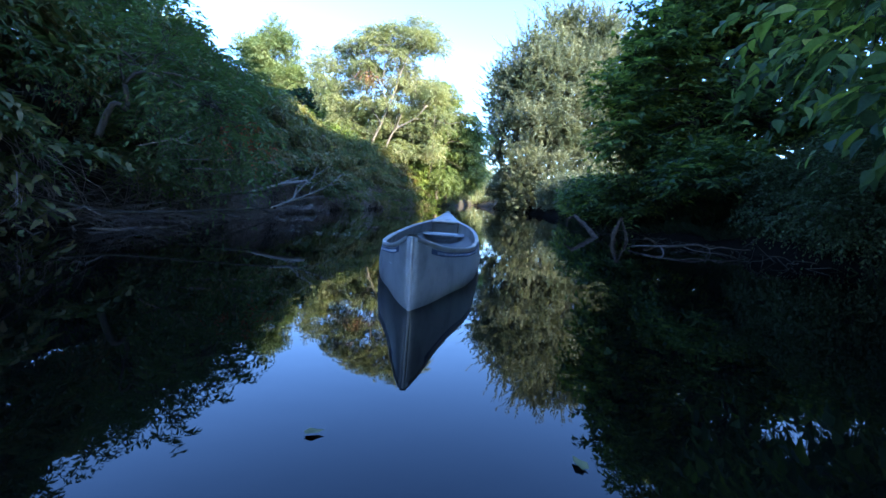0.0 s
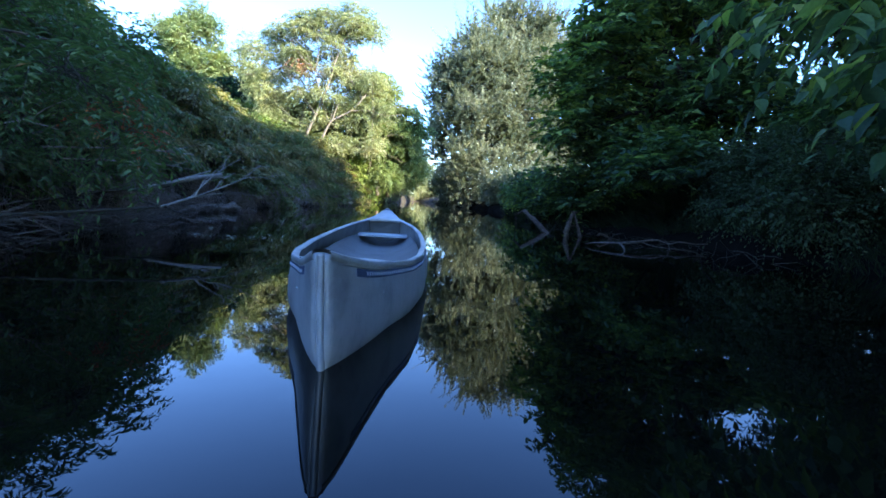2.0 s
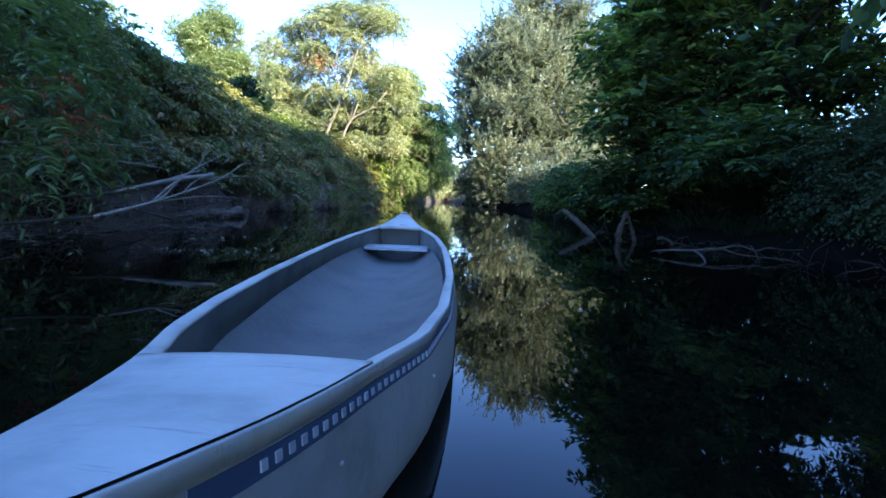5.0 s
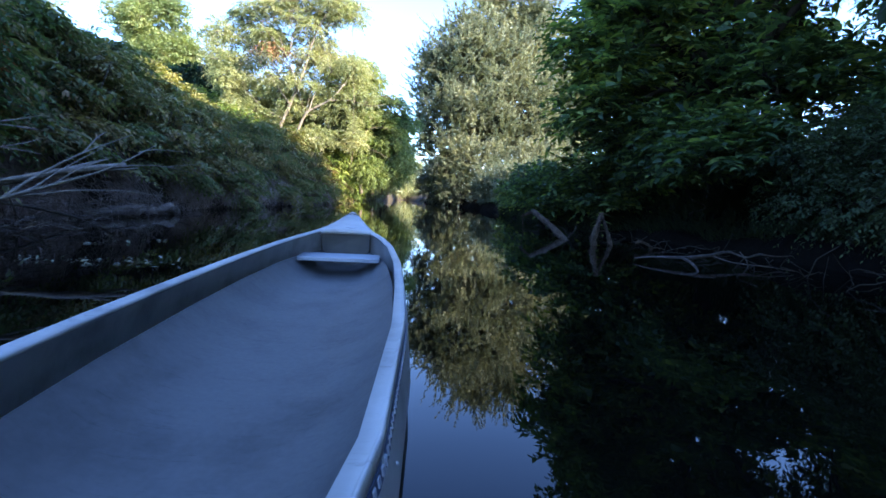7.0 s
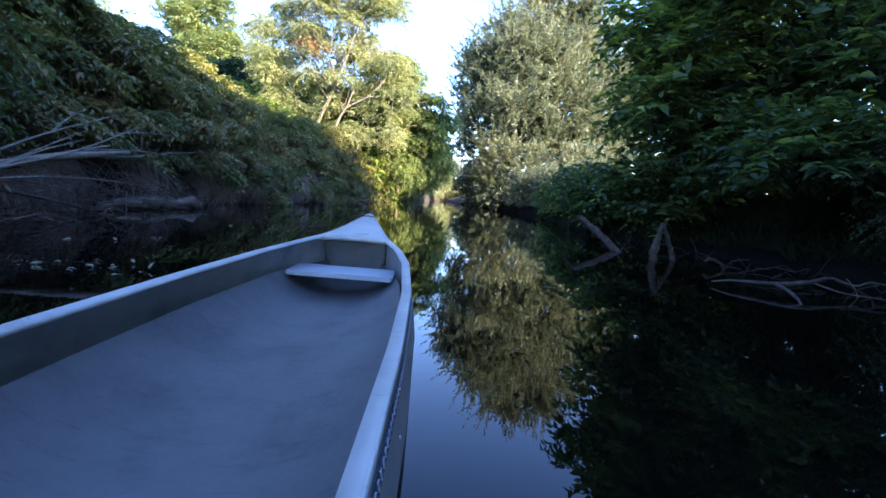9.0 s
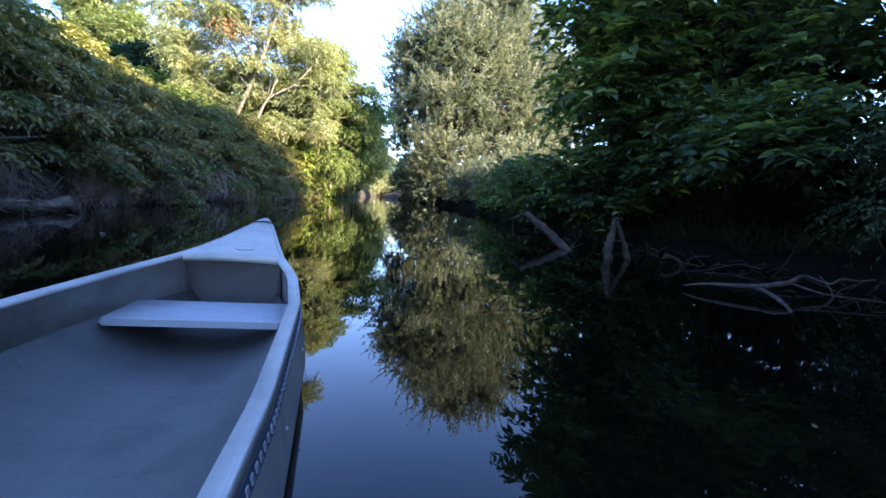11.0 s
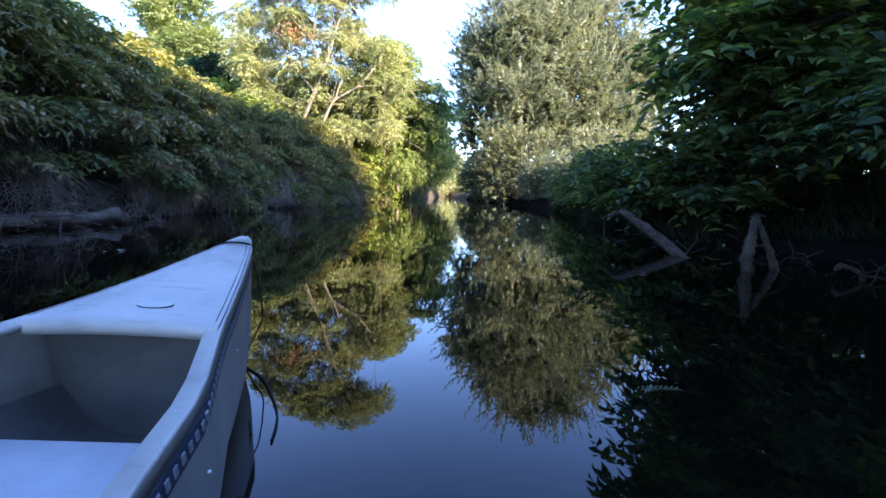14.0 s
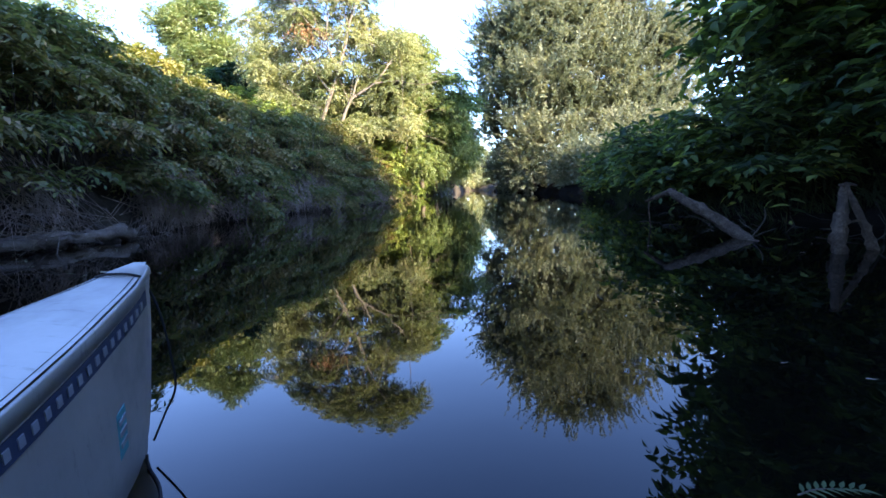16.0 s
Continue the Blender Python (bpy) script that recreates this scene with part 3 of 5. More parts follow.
    lean = [([(-0.75, 26.4, 1.5), (-0.6, 26.3, 2.8), (-0.55, 26.2, 4.0), (-0.4, 26.2, 5.0)], [0.07, 0.062, 0.052, 0.042]),
            ([(-0.4, 26.2, 5.0), (-0.2, 26.2, 5.8), (0.2, 26.2, 6.6)], [0.038, 0.026, 0.01]),
            ([(-0.55, 26.2, 4.0), (0.1, 26.1, 4.9), (0.9, 26.1, 5.1), (1.7, 26.2, 4.6)], [0.034, 0.026, 0.018, 0.008]),
            ([(-0.6, 26.3, 3.0), (0.2, 26.1, 3.6), (1.0, 26.1, 3.6), (1.7, 26.2, 3.0)], [0.032, 0.024, 0.016, 0.008]),
            ([(-0.6, 26.3, 2.6), (0.3, 26.2, 2.6), (1.2, 26.2, 2.2)], [0.026, 0.018, 0.008])]
    tree("leaning_tree", lean, blobs, 5600, 0.11, 0.42, 15, 0.44, L_LEAN, 17, "green tree arching from the bank towards the water", droop=0.55, rise=0.0, shape="slim", hang=0.3, shell=0.2, bark=M_BARK, level=0.5, twig=0.004)
    for k, (x, y, z, r) in enumerate([(-5.8, 27.5, 3.7, 1.4), (-3.8, 27.2, 3.5, 1.4), (-2.0, 27.0, 3.0, 1.3), (-6.8, 26.0, 3.6, 1.3), (-7.4, 31.0, 4.6, 1.6), (-5.2, 31.5, 5.0, 1.8), (-2.6, 30.5, 4.4, 1.6), (-4.8, 25.2, 2.9, 1.2), (-6.0, 23.6, 2.9, 1.1), (-3.2, 26.0, 2.7, 1.1)]):
        blobs = [(x, y, z, r, 1.2, r * 0.75)]
        tree("understorey_shrub", limbs_for((x, y, 1.6), (x, y, z - 0.8), blobs, 0.05, 170 + k), ragged(blobs, 7, 0.5, 0.7, 180 + k), 800, 0.14, 0.5, 9, 0.5, L_BEND, 190 + k,
             "sunlit yellow-green shrub beneath the bank tree", "shrub", group="shrubs beneath the bank tree", shape="slim", droop=0.3)
    # the tall tree behind it
    blobs = [(-11.0, 30.5, 6.6, 1.9, 1.6, 1.6), (-12.1, 30.5, 8.2, 1.0, 1.0, 1.0), (-11.0, 30.5, 8.4, 1.4, 1.3, 1.2), (-10.65, 30.5, 9.9, 0.55, 0.6, 0.9), (-9.9, 30.4, 8.7, 0.8, 0.8, 0.9),
             (-9.5, 30.2, 7.0, 1.0, 1.0, 1.2), (-9.7, 30.0, 5.6, 1.3, 1.1, 1.1), (-11.7, 30.5, 9.4, 0.5, 0.5, 0.6)]
    tree("tall_tree", limbs_for((-11, 30.5, 2), (-11, 30.5, 5), blobs, 0.2, 7), ragged(blobs, 9, 0.42, 1.0, 33), 4200, 0.15, 0.45, 11, 0.5, L_CONE, 12, "tall pale green tree behind the bank", rise=0.7, shape="slim", droop=0.0)
    blobs = [(-8.2, 31, 8.4, 0.65, 0.7, 0.8), (-8.4, 31, 7.2, 1.0, 0.9, 1.1), (-7.7, 31, 6.4, 1.1, 1.0, 1.0), (-8.7, 31, 5.6, 1.4, 1.2, 1.1)]
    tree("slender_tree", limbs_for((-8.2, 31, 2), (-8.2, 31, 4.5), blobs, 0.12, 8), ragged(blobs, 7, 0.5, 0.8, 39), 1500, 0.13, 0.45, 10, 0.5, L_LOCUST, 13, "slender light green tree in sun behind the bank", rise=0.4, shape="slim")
    # tall trees over the near left bank, only their tops seen
    blobs = [(-17.5, 30, 8.8, 2.4, 2, 2.2), (-15.8, 30, 7.0, 2.0, 2, 2.0), (-19.5, 29, 7.0, 2.4, 2, 2.4)]
    tree("broad_tree", limbs_for((-17.5, 30, 2), (-17.5, 30, 5), blobs, 0.22, 9), ragged(blobs, 8, 0.45, 0.8, 34), 1800, 0.16, 0.5, 9, 0.65, L_CONE, 14, "broad green tree with a sunlit top behind the bank", rise=0.3, shape="slim")
    # dark shrub behind the crest
    blobs = [(-8.2, 28, 5.4, 1.3, 1.0, 0.7), (-9.2, 28.2, 5.0, 1.3, 1.0, 0.8), (-7.2, 27.8, 5.0, 1.0, 0.8, 0.6), (-6.6, 27.6, 4.4, 0.9, 0.8, 0.6)]
    tree("dark_shrub", limbs_for((-8.6, 28, 2.1), (-8.6, 28, 3.2), blobs, 0.08, 10), blobs, 2000, 0.14, 0.55, 9, 0.4, L_DARK, 15, "dark blue-green shrub behind the bank", "shrub", shape="slim")
    # the silver maple
    blobs = [(6.4, 36, 11.0, 2.2, 2.2, 1.9), (9.6, 37, 12.6, 2.6, 2.4, 2.2), (4.9, 35.6, 8.9, 1.7, 2.0, 1.5), (8.4, 35, 9.2, 2.6, 2.2, 2.0), (12.8, 37, 10.4, 2.8, 2.4, 2.6),
             (4.6, 35.8, 6.4, 1.7, 1.8, 1.4), (7.4, 34.6, 6.4, 2.4, 2.0, 1.7), (11.2, 35, 6.8, 2.6, 2.2, 2.0), (5.9, 34.8, 3.6, 1.8, 1.9, 1.3), (9.4, 34.4, 3.6, 2.3, 2.0, 1.5),
             (15.0, 36, 7.6, 2.4, 2.2, 2.2), (12.8, 35, 3.6, 2.4, 2, 1.6), (7.9, 36.6, 14.0, 1.3, 1.3, 1.1), (11.6, 37, 13.6, 1.6, 1.6, 1.3), (3.7, 36, 7.6, 0.9, 1.0, 0.9), (3.9, 36, 9.5, 0.8, 1.0, 0.8), (3.8, 36.2, 5.2, 0.9, 1.0, 0.8), (4.3, 36.4, 3.9, 0.9, 1.0, 0.8), (8.6, 34.9, 5.0, 2.4, 1.6, 1.2), (12.2, 35.2, 5.2, 2.2, 1.6, 1.2), (6.4, 35.2, 5.0, 1.6, 1.6, 1.0), (10.4, 35.6, 8.4, 2.0, 1.8, 1.4), (6.4, 35.6, 7.7, 1.5, 1.4, 1.1), (6.0, 36.2, 10.0, 1.5, 1.2, 1.0), (10.6, 36.0, 10.8, 1.8, 1.4, 1.2), (7.6, 35.8, 8.0, 1.4, 1.2, 1.1), (9.6, 35.4, 5.4, 1.6, 1.2, 1.2), (13.4, 35.2, 5.7, 1.7, 1.5, 1.3), (15.0, 35.5, 4.6, 1.8, 1.5, 1.5), (14.2, 36, 9.0, 1.8, 1.6, 1.4)]
    fine = ragged(blobs, 36, 0.21, 1.3, 35)
    tree("silver_maple", limbs_for((9, 36.5, 0.7), (8.6, 36.4, 4.5), blobs, 0.24, 21), fine, 8500, 0.15, 0.7, 16, 0.5, L_MAPLE, 22,
         "large silver-green maple in evening sun by the water", shape="slim", rise=0.45, droop=-0.1, lift=0.0, hang=-0.15, shell=0.3, spread=0.7, spires=[(fine, 5200, 0.95), (blobs, 1300, 1.4)])
    k = 0
    for x, y, z, rx, rz in [(5.9, 34.0, 1.8, 1.6, 1.9), (8.0, 33.2, 2.0, 1.9, 2.1), (10.8, 32.6, 2.2, 2.0, 2.3), (7.4, 29.2, 1.1, 1.3, 1.1), (8.6, 27.0, 1.2, 1.6, 1.2), (5.6, 38.5, 1.7, 1.3, 1.6), (5.6, 43, 1.8, 1.4, 1.7), (13.4, 33.5, 2.2, 2.0, 2.3)]:
        blobs = [(x, y, z, rx, 1.5, rz)]
        tree("maple_thicket", limbs_for((x + 0.3, y, 0.3), (x + 0.2, y, 0.8), blobs, 0.06, 24 + k), blobs, 800, 0.16, 0.55, 9, 0.55, L_MAPLE, 230 + k, "low silvery thicket under the maple", "shrub", group="thickets under the maple",
             shape="slim", rise=0.6, shell=0.3, droop=0.0, hang=0.0, spread=0.6)
        k += 1
    # lit shrubs at the bend and the far end of the reach
    k = 0
    for x, y, z, rx, rz in [(-1.8, 27, 1.6, 1.1, 1.4), (-1.5, 30, 1.7, 1.1, 1.5), (-1.4, 33.5, 1.9, 1.2, 1.7), (-0.9, 37, 2.2, 1.4, 2.0), (0.1, 40.5, 2.3, 1.5, 2.1), (0.9, 43.5, 2.6, 1.6, 2.4)]:
        blobs = [(x, y, z, rx, 1.7, rz), (x - 0.9, y + 0.4, z + 0.9, rx, 1.4, rz * 0.8)]
        tree("bend_shrub", limbs_for((x - 0.6, y, 0.6), (x - 0.3, y, 1.1), blobs, 0.06, 30 + k), blobs, 1100, 0.13, 0.5, 9, 0.5, L_BEND if k < 4 else L_LOCUST, 40 + k,
             "sunlit yellow-green shrub at the river bend", "shrub", group="shrubs at the bend", shape="slim", droop=0.4)
        k += 1
    for x, y, z, r, rz in [(0.2, 33, 4.6, 1.5, 1.6), (0.9, 36.5, 4.2, 1.5, 1.7), (1.6, 40, 4.1, 1.5, 2.2), (2.0, 44, 3.6, 1.6, 2.2), (2.4, 49, 4.0, 1.9, 2.7), (2.0, 57, 3.6, 2.4, 2.8), (4.9, 61, 3.6, 2.0, 2.8), (7.2, 60, 1.9, 2.0, 1.7), (9.0, 50, 3.0, 2.5, 2.6), (4.3, 66, 4.9, 2.6, 3.2)]:
        blobs = [(x, y, z, r, 1.6, rz), (x - 0.8, y + 0.3, z - 0.9, r * 0.9, 1.4, rz * 0.7)]
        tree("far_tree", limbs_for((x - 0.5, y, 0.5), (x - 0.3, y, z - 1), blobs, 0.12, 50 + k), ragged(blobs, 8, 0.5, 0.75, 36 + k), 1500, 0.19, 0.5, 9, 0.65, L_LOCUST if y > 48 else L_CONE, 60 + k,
             "green tree leaning over the far water", group="trees at the far bend", shape="slim")
        k += 1


def thicket():
    """Leafy shrubs in a row on the steep bank, their sprays hanging towards the water."""
    y = 1.0
    k = 0
    while y < 27:
        span = 1.7
        ob = thing("bank_shrub", (float(bank_left(y)) - 0.8, y, 0.9), "dense shrub with hanging leaf sprays on the steep bank", "shrub", "shrubs along the bank")
        o = np.array(ob.location)
        fol = Foliage(100 + k)
        n = 520 if y < 16 else 480
        yy = y + fol.r.uniform(-span * 0.62, span * 0.62, n)
        s = fol.r.random(n) ** 0.85
        far = np.clip((yy - 15) / 10, 0, 1)
        off = np.interp(s, [0, 0.15, 0.4, 0.68, 0.85, 1.0], [-0.2, -0.1, 0.3, 0.9, 1.7, 3.2]) * (1 + far * 0.9 * s) + fol.r.normal(0, 0.14, n)
        low = np.interp(yy, [3, 6, 7.5, 9.5, 11.5, 13.5, 17, 22], [0.42, 0.5, 0.72, 0.9, 0.88, 0.55, 0.4, 0.35]) + 0.2 * np.sin(yy * 2.7) + 0.13 * np.sin(yy * 6.1 + 1)
        top = np.interp(yy, [2, 8, 10.5, 14, 16, 19, 24], [4.05, 3.75, 3.2, 3.15, 2.8, 2.9, 3.1])
        z = np.interp(s, [0, 0.15, 0.4, 0.68, 0.85, 1.0], [0.0, 0.12, 0.46, 0.82, 0.98, 1.0]) * (top - low) + low + fol.r.normal(0, 0.08, n)
        z += 0.12 * np.sin(yy * 2.3 + 3 * s) + 0.08 * np.sin(yy * 5.1)
        tier = np.sin(z * 12.5 + 1.6 * np.sin(yy * 1.9) + yy * 0.8) + 0.7 * np.sin(yy * 3.7 + z * 4)
        keep = tier + fol.r.normal(0, 0.2, n) > 0.62
        off = off - 0.2 * tier
        keep &= ~((yy > 4.9) & (yy < 5.9) & (z < 1.5))
        off, z, yy, n = off[keep], z[keep], yy[keep], int(keep.sum())
        # each spray is a fan of leafy shoots in one drooping tier
        fan = np.tile(np.radians(np.linspace(-75, 66, 8)), n) + fol.r.normal(0, 0.12, n * 8)
        p = np.repeat(np.stack([bank_left(yy) - off - 0.3, yy, z], -1), 8, axis=0) + fol.r.normal(0, 0.03, (n * 8, 3))
        tilt = np.repeat(fol.r.normal(-0.06, 0.14, n), 8)
        way = np.stack([np.cos(fan), np.sin(fan), tilt + fol.r.normal(0, 0.08, n * 8)], -1)
        broad = 0.155 if y < 5.5 else 0.102
        blade = "round" if 2 < y < 15 else "slim"
        fol.shoots(p - o, way, 0.5, 15, broad, 0.44, 0.36, blade, 0.26, 0.8, 0.004, 0.02, 0.18)
        m = 130
        yi = y + fol.r.uniform(-span * 0.62, span * 0.62, m)
        deep_in = fol.r.uniform(0.9, 2.9, m)
        crest = np.interp(yi, [2, 8, 10.5, 14, 16, 19, 24], [3.95, 3.65, 3.1, 3.0, 2.65, 2.75, 2.95])
        p = np.repeat(np.stack([bank_left(yi) - deep_in, yi, crest - 1.3 * fol.r.random(m) ** 1.4], -1), 4, axis=0)
        fol.shoots(p - o, fol.r.normal(0, 1, (m * 4, 3)) * (0.8, 0.8, 0.4) + (0.4, 0, 0), 0.52, 13, 0.11, 0.48, 0.36, "slim", 0.26, 0.8, 0.004, 0.02, 0.18)
        m = 46
        foot = np.stack([bank_left(y + fol.r.uniform(-0.9, 0.9, m)) - fol.r.uniform(0.2, 1.6, m), y + fol.r.uniform(-0.9, 0.9, m), np.full(m, 0.6)], -1)
        tip = foot + np.stack([fol.r.uniform(-0.2, 0.5, m), fol.r.normal(0, 0.3, m), fol.r.uniform(0.8, 1.7, m)], -1)
        q = np.linspace(0, 1, 4)[None, :, None]
        fol.add_twigs((foot - o)[:, None] * (1 - q) + (tip - o)[:, None] * q, 0.012, 0.006)
        a, b = fol.meshes("bank_shrub_leaves", L_HEDGE, M_BARK)
        tagged(part("foliage", a, ob), kind="stuff")
        tagged(part("stem_work", b, ob), kind="stuff")
        y += span
        k += 1


def yellow_shrubs():
    k = 0
    for x, y, z in [(-5.6, 16.6, 3.2), (-5.4, 18.2, 2.95), (-5.9, 20, 3.1), (-6.2, 22.4, 3.2)]:
        blobs = [(x, y, z, 0.55, 0.9, 0.26)]
        tree("yellow_shrub", limbs_for((x, y, 2), (x, y, 2.4), blobs, 0.04, 70 + k), blobs, 460, 0.11, 0.55, 9, 0.4, L_YELLOW, 80 + k, "yellowing shrub on the bank's crest in sun", "shrub", group="yellowing shrubs", droop=0.3)
        k += 1


def near_left_trees():
    # small sumacs leaning over the water, with long hanging leaves
    for k, (x, y, blobs) in enumerate([
        (-4.9, 4.4, [(-4.4, 4.6, 2.3, 0.6, 1.0, 0.7), (-4.1, 4.0, 1.1, 0.5, 0.9, 0.5), (-4.5, 3.4, 3.0, 0.6, 0.9, 0.6)]),
        (-4.7, 6.2, [(-4.0, 6.2, 2.0, 0.5, 0.8, 0.6), (-3.8, 6.5, 1.2, 0.4, 0.7, 0.45)]),
        (-4.2, 7.6, [(-3.6, 7.7, 1.45, 0.5, 0.6, 0.55), (-3.7, 8.0, 2.1, 0.5, 0.7, 0.5)]),
        (-3.9, 5.5, [(-2.7, 5.5, 1.45, 0.45, 0.5, 0.4), (-2.35, 5.65, 1.0, 0.35, 0.4, 0.3), (-3.2, 5.4, 1.9, 0.5, 0.6, 0.4)]),
    ]):
        limbs = limbs_for((x, y, 1.0), (x + 0.3, y, 1.6), blobs, 0.04, 90 + k)
        ob = tree("sumac", limbs, blobs, [300, 260, 260, 190][k], 0.085, 0.28, 22, 0.55, L_SUMAC, 95 + k, "sumac with long feathered leaves and a few red ones", "tree", group="sumacs on the bank",
             shape="slim", droop=0.45, lift=0.35, rise=0.15, hang=0.12, spread=1.3, twig=0.003, shell=0.3)
        # tufts of leaves that have turned red
        fol = Foliage(400 + k)
        for tx, ty, tz in ([], [], [(-3.45, 7.7, 1.22), (-3.5, 8.0, 1.75), (-3.5, 8.5, 2.0), (-3.5, 8.5, 1.62)], [(-2.54, 5.5, 1.12), (-2.14, 5.6, 0.98), (-2.3, 5.7, 1.25)])[k]:
            p = np.array([tx, ty, tz]) + fol.r.normal(0, 0.05, (9, 3))
            fol.shoots(p - np.array([x, y, 1.0]), fol.r.normal(0, 1, (9, 3)) + (0.5, 0, 0.2), 0.16, 12, 0.05, 0.32, 0.6, "slim", 0.2, 1.1, 0.002, 0.3)
        if fol.lv:
            red, stalks = fol.meshes("red_tuft", L_RED, M_BARK)
            tagged(part("red_leaves", red, ob, "leaves turned orange-red"), kind="stuff")
            tagged(part("leaf_stalks", stalks, ob), kind="stuff")


def right_trees():
    # the dark broad-leaved tree whose far side takes the sun
    blobs = [(6.15, 11.8, 4.6, 1.3, 1.5, 1.2), (5.65, 11.7, 3.3, 0.9, 1.2, 0.9), (6.5, 11.6, 5.6, 1.5, 1.7, 1.4), (6.8, 10.9, 3.2, 1.4, 1.4, 1.0), (6.4, 9.6, 2.4, 1.5, 1.3, 0.9),
             (7.3, 11.4, 6.2, 1.3, 1.7, 1.6), (5.45, 10.8, 2.0, 0.9, 1.0, 0.55), (7.6, 9.2, 2.3, 1.2, 1.1, 0.7), (3.95, 10.7, 3.2, 0.7, 0.7, 0.6), (4.05, 10.6, 2.6, 0.7, 0.7, 0.55), (4.3, 10.6, 3.9, 0.75, 0.8, 0.6), (4.8, 10.7, 4.7, 0.75, 0.8, 0.6), (4.2, 10.7, 2.1, 0.7, 0.6, 0.4), (4.7, 11.4, 3.0, 0.8, 0.7, 0.9), (4.3, 11.2, 2.3, 0.7, 0.7, 0.6), (4.9, 11.6, 4.0, 0.8, 0.7, 0.8), (5.0, 10.8, 3.6, 0.9, 0.7, 1.0), (4.05, 11.0, 3.4, 0.7, 0.6, 0.6), (4.25, 11.0, 2.7, 0.7, 0.6, 0.6), (4.5, 11.0, 4.2, 0.8, 0.6, 0.7), (5.1, 11.1, 5.0, 0.8, 0.7, 0.7), (4.6, 11.5, 1.9, 0.7, 0.6, 0.5), (6.5, 12.6, 6.4, 1.3, 1.3, 1.1), (7.4, 12.4, 7.6, 1.6, 1.6, 1.2), (7.0, 11.6, 9.0, 1.4, 1.8, 1.3), (6.8, 10.6, 8.0, 1.5, 1.5, 1.1), (6.6, 9.4, 4.6, 1.2, 1.1, 1.0), (7.6, 8.6, 5.6, 1.4, 1.3, 1.2), (7.0, 9.6, 6.4, 1.3, 1.2, 1.0)]
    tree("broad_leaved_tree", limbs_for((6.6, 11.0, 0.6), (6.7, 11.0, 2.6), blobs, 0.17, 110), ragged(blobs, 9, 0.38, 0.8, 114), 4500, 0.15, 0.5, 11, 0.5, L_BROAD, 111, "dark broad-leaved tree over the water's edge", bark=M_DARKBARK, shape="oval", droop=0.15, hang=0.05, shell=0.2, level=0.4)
    for k, (x, y, lean) in enumerate([(8.2, 11.4, 0.15), (9.8, 11.0, 0.3), (11.6, 11.4, 0.2), (13.3, 12.0, 0.2)]):
        blobs = [(x + lean, y, 4.1, 0.6, 0.6, 0.4), (x + lean + 0.3, y, 7.4, 1.3, 1.3, 1.1), (x - 0.3, y, 6.2, 1.3, 1.2, 0.8), (x + lean + 0.2, y, 5.2, 1.2, 1.1, 0.6)]
        tree("slim_tree", limbs_for((x, y, 0.6), (x + lean, y, 4.6), blobs, 0.07, 115 + k), ragged(blobs, 6, 0.45, 0.7, 117 + k), 620 if k < 2 else 1200, 0.12, 0.5, 9, 0.45, L_BROAD, 119 + k, "slim tree with a thin crown behind the low bank", bark=M_DARKBARK, group="slim trees", droop=0.35, hang=0.2)
    # a tall hidden tree, added farther down to cast shade across the bend
    blobs = [(10.8, 20.0, 9.6, 1.3, 1.4, 1.5), (10.5, 20.2, 7.6, 1.5, 1.5, 1.4), (11.0, 20.0, 5.6, 1.5, 1.5, 1.3), (10.8, 20.1, 11.0, 0.9, 1.0, 0.8), (10.9, 20.1, 3.8, 1.2, 1.2, 1.0)]
    tree("bend_shade_tree", limbs_for((10.8, 20.1, 0.6), (10.8, 20.1, 4.2), blobs, 0.16, 125), ragged(blobs, 8, 0.45, 0.8, 126), 2200, 0.16, 0.55, 9, 0.55, L_BROAD, 127, "added tall tree, hidden behind others, that shades the bend", bark=M_DARKBARK, droop=0.3, shape="slim", shell=0.25)
    # the next one upstream, leaning over the water
    blobs = [(3.1, 3.5, 2.2, 0.6, 0.7, 0.6), (3.7, 4.4, 2.7, 0.8, 0.9, 0.8), (4.6, 4.6, 3.3, 1.0, 0.9, 0.9), (3.4, 3.2, 1.5, 0.45, 0.6, 0.4), (5.4, 4.6, 2.2, 1.0, 1.0, 0.8), (5.6, 3.6, 3.6, 1.1, 1.1, 1.0), (5.0, 5.3, 4.3, 1.1, 1.0, 0.9), (6.3, 5.6, 5.2, 1.4, 1.3, 1.2), (6.4, 6.6, 4.2, 1.2, 1.1, 1.0)]
    tree("overhanging_tree", limbs_for((5.8, 4.8, 0.5), (5.2, 4.8, 2.0), blobs, 0.12, 112), blobs, 900, 0.155, 0.52, 10, 0.55, L_BROAD, 113, "broad-leaved branches hanging over the water", bark=M_DARKBARK, shape="oval", droop=0.4, level=0.6, hang=0.4, shell=0.2)
    # shrubs along the right bank
    k = 0
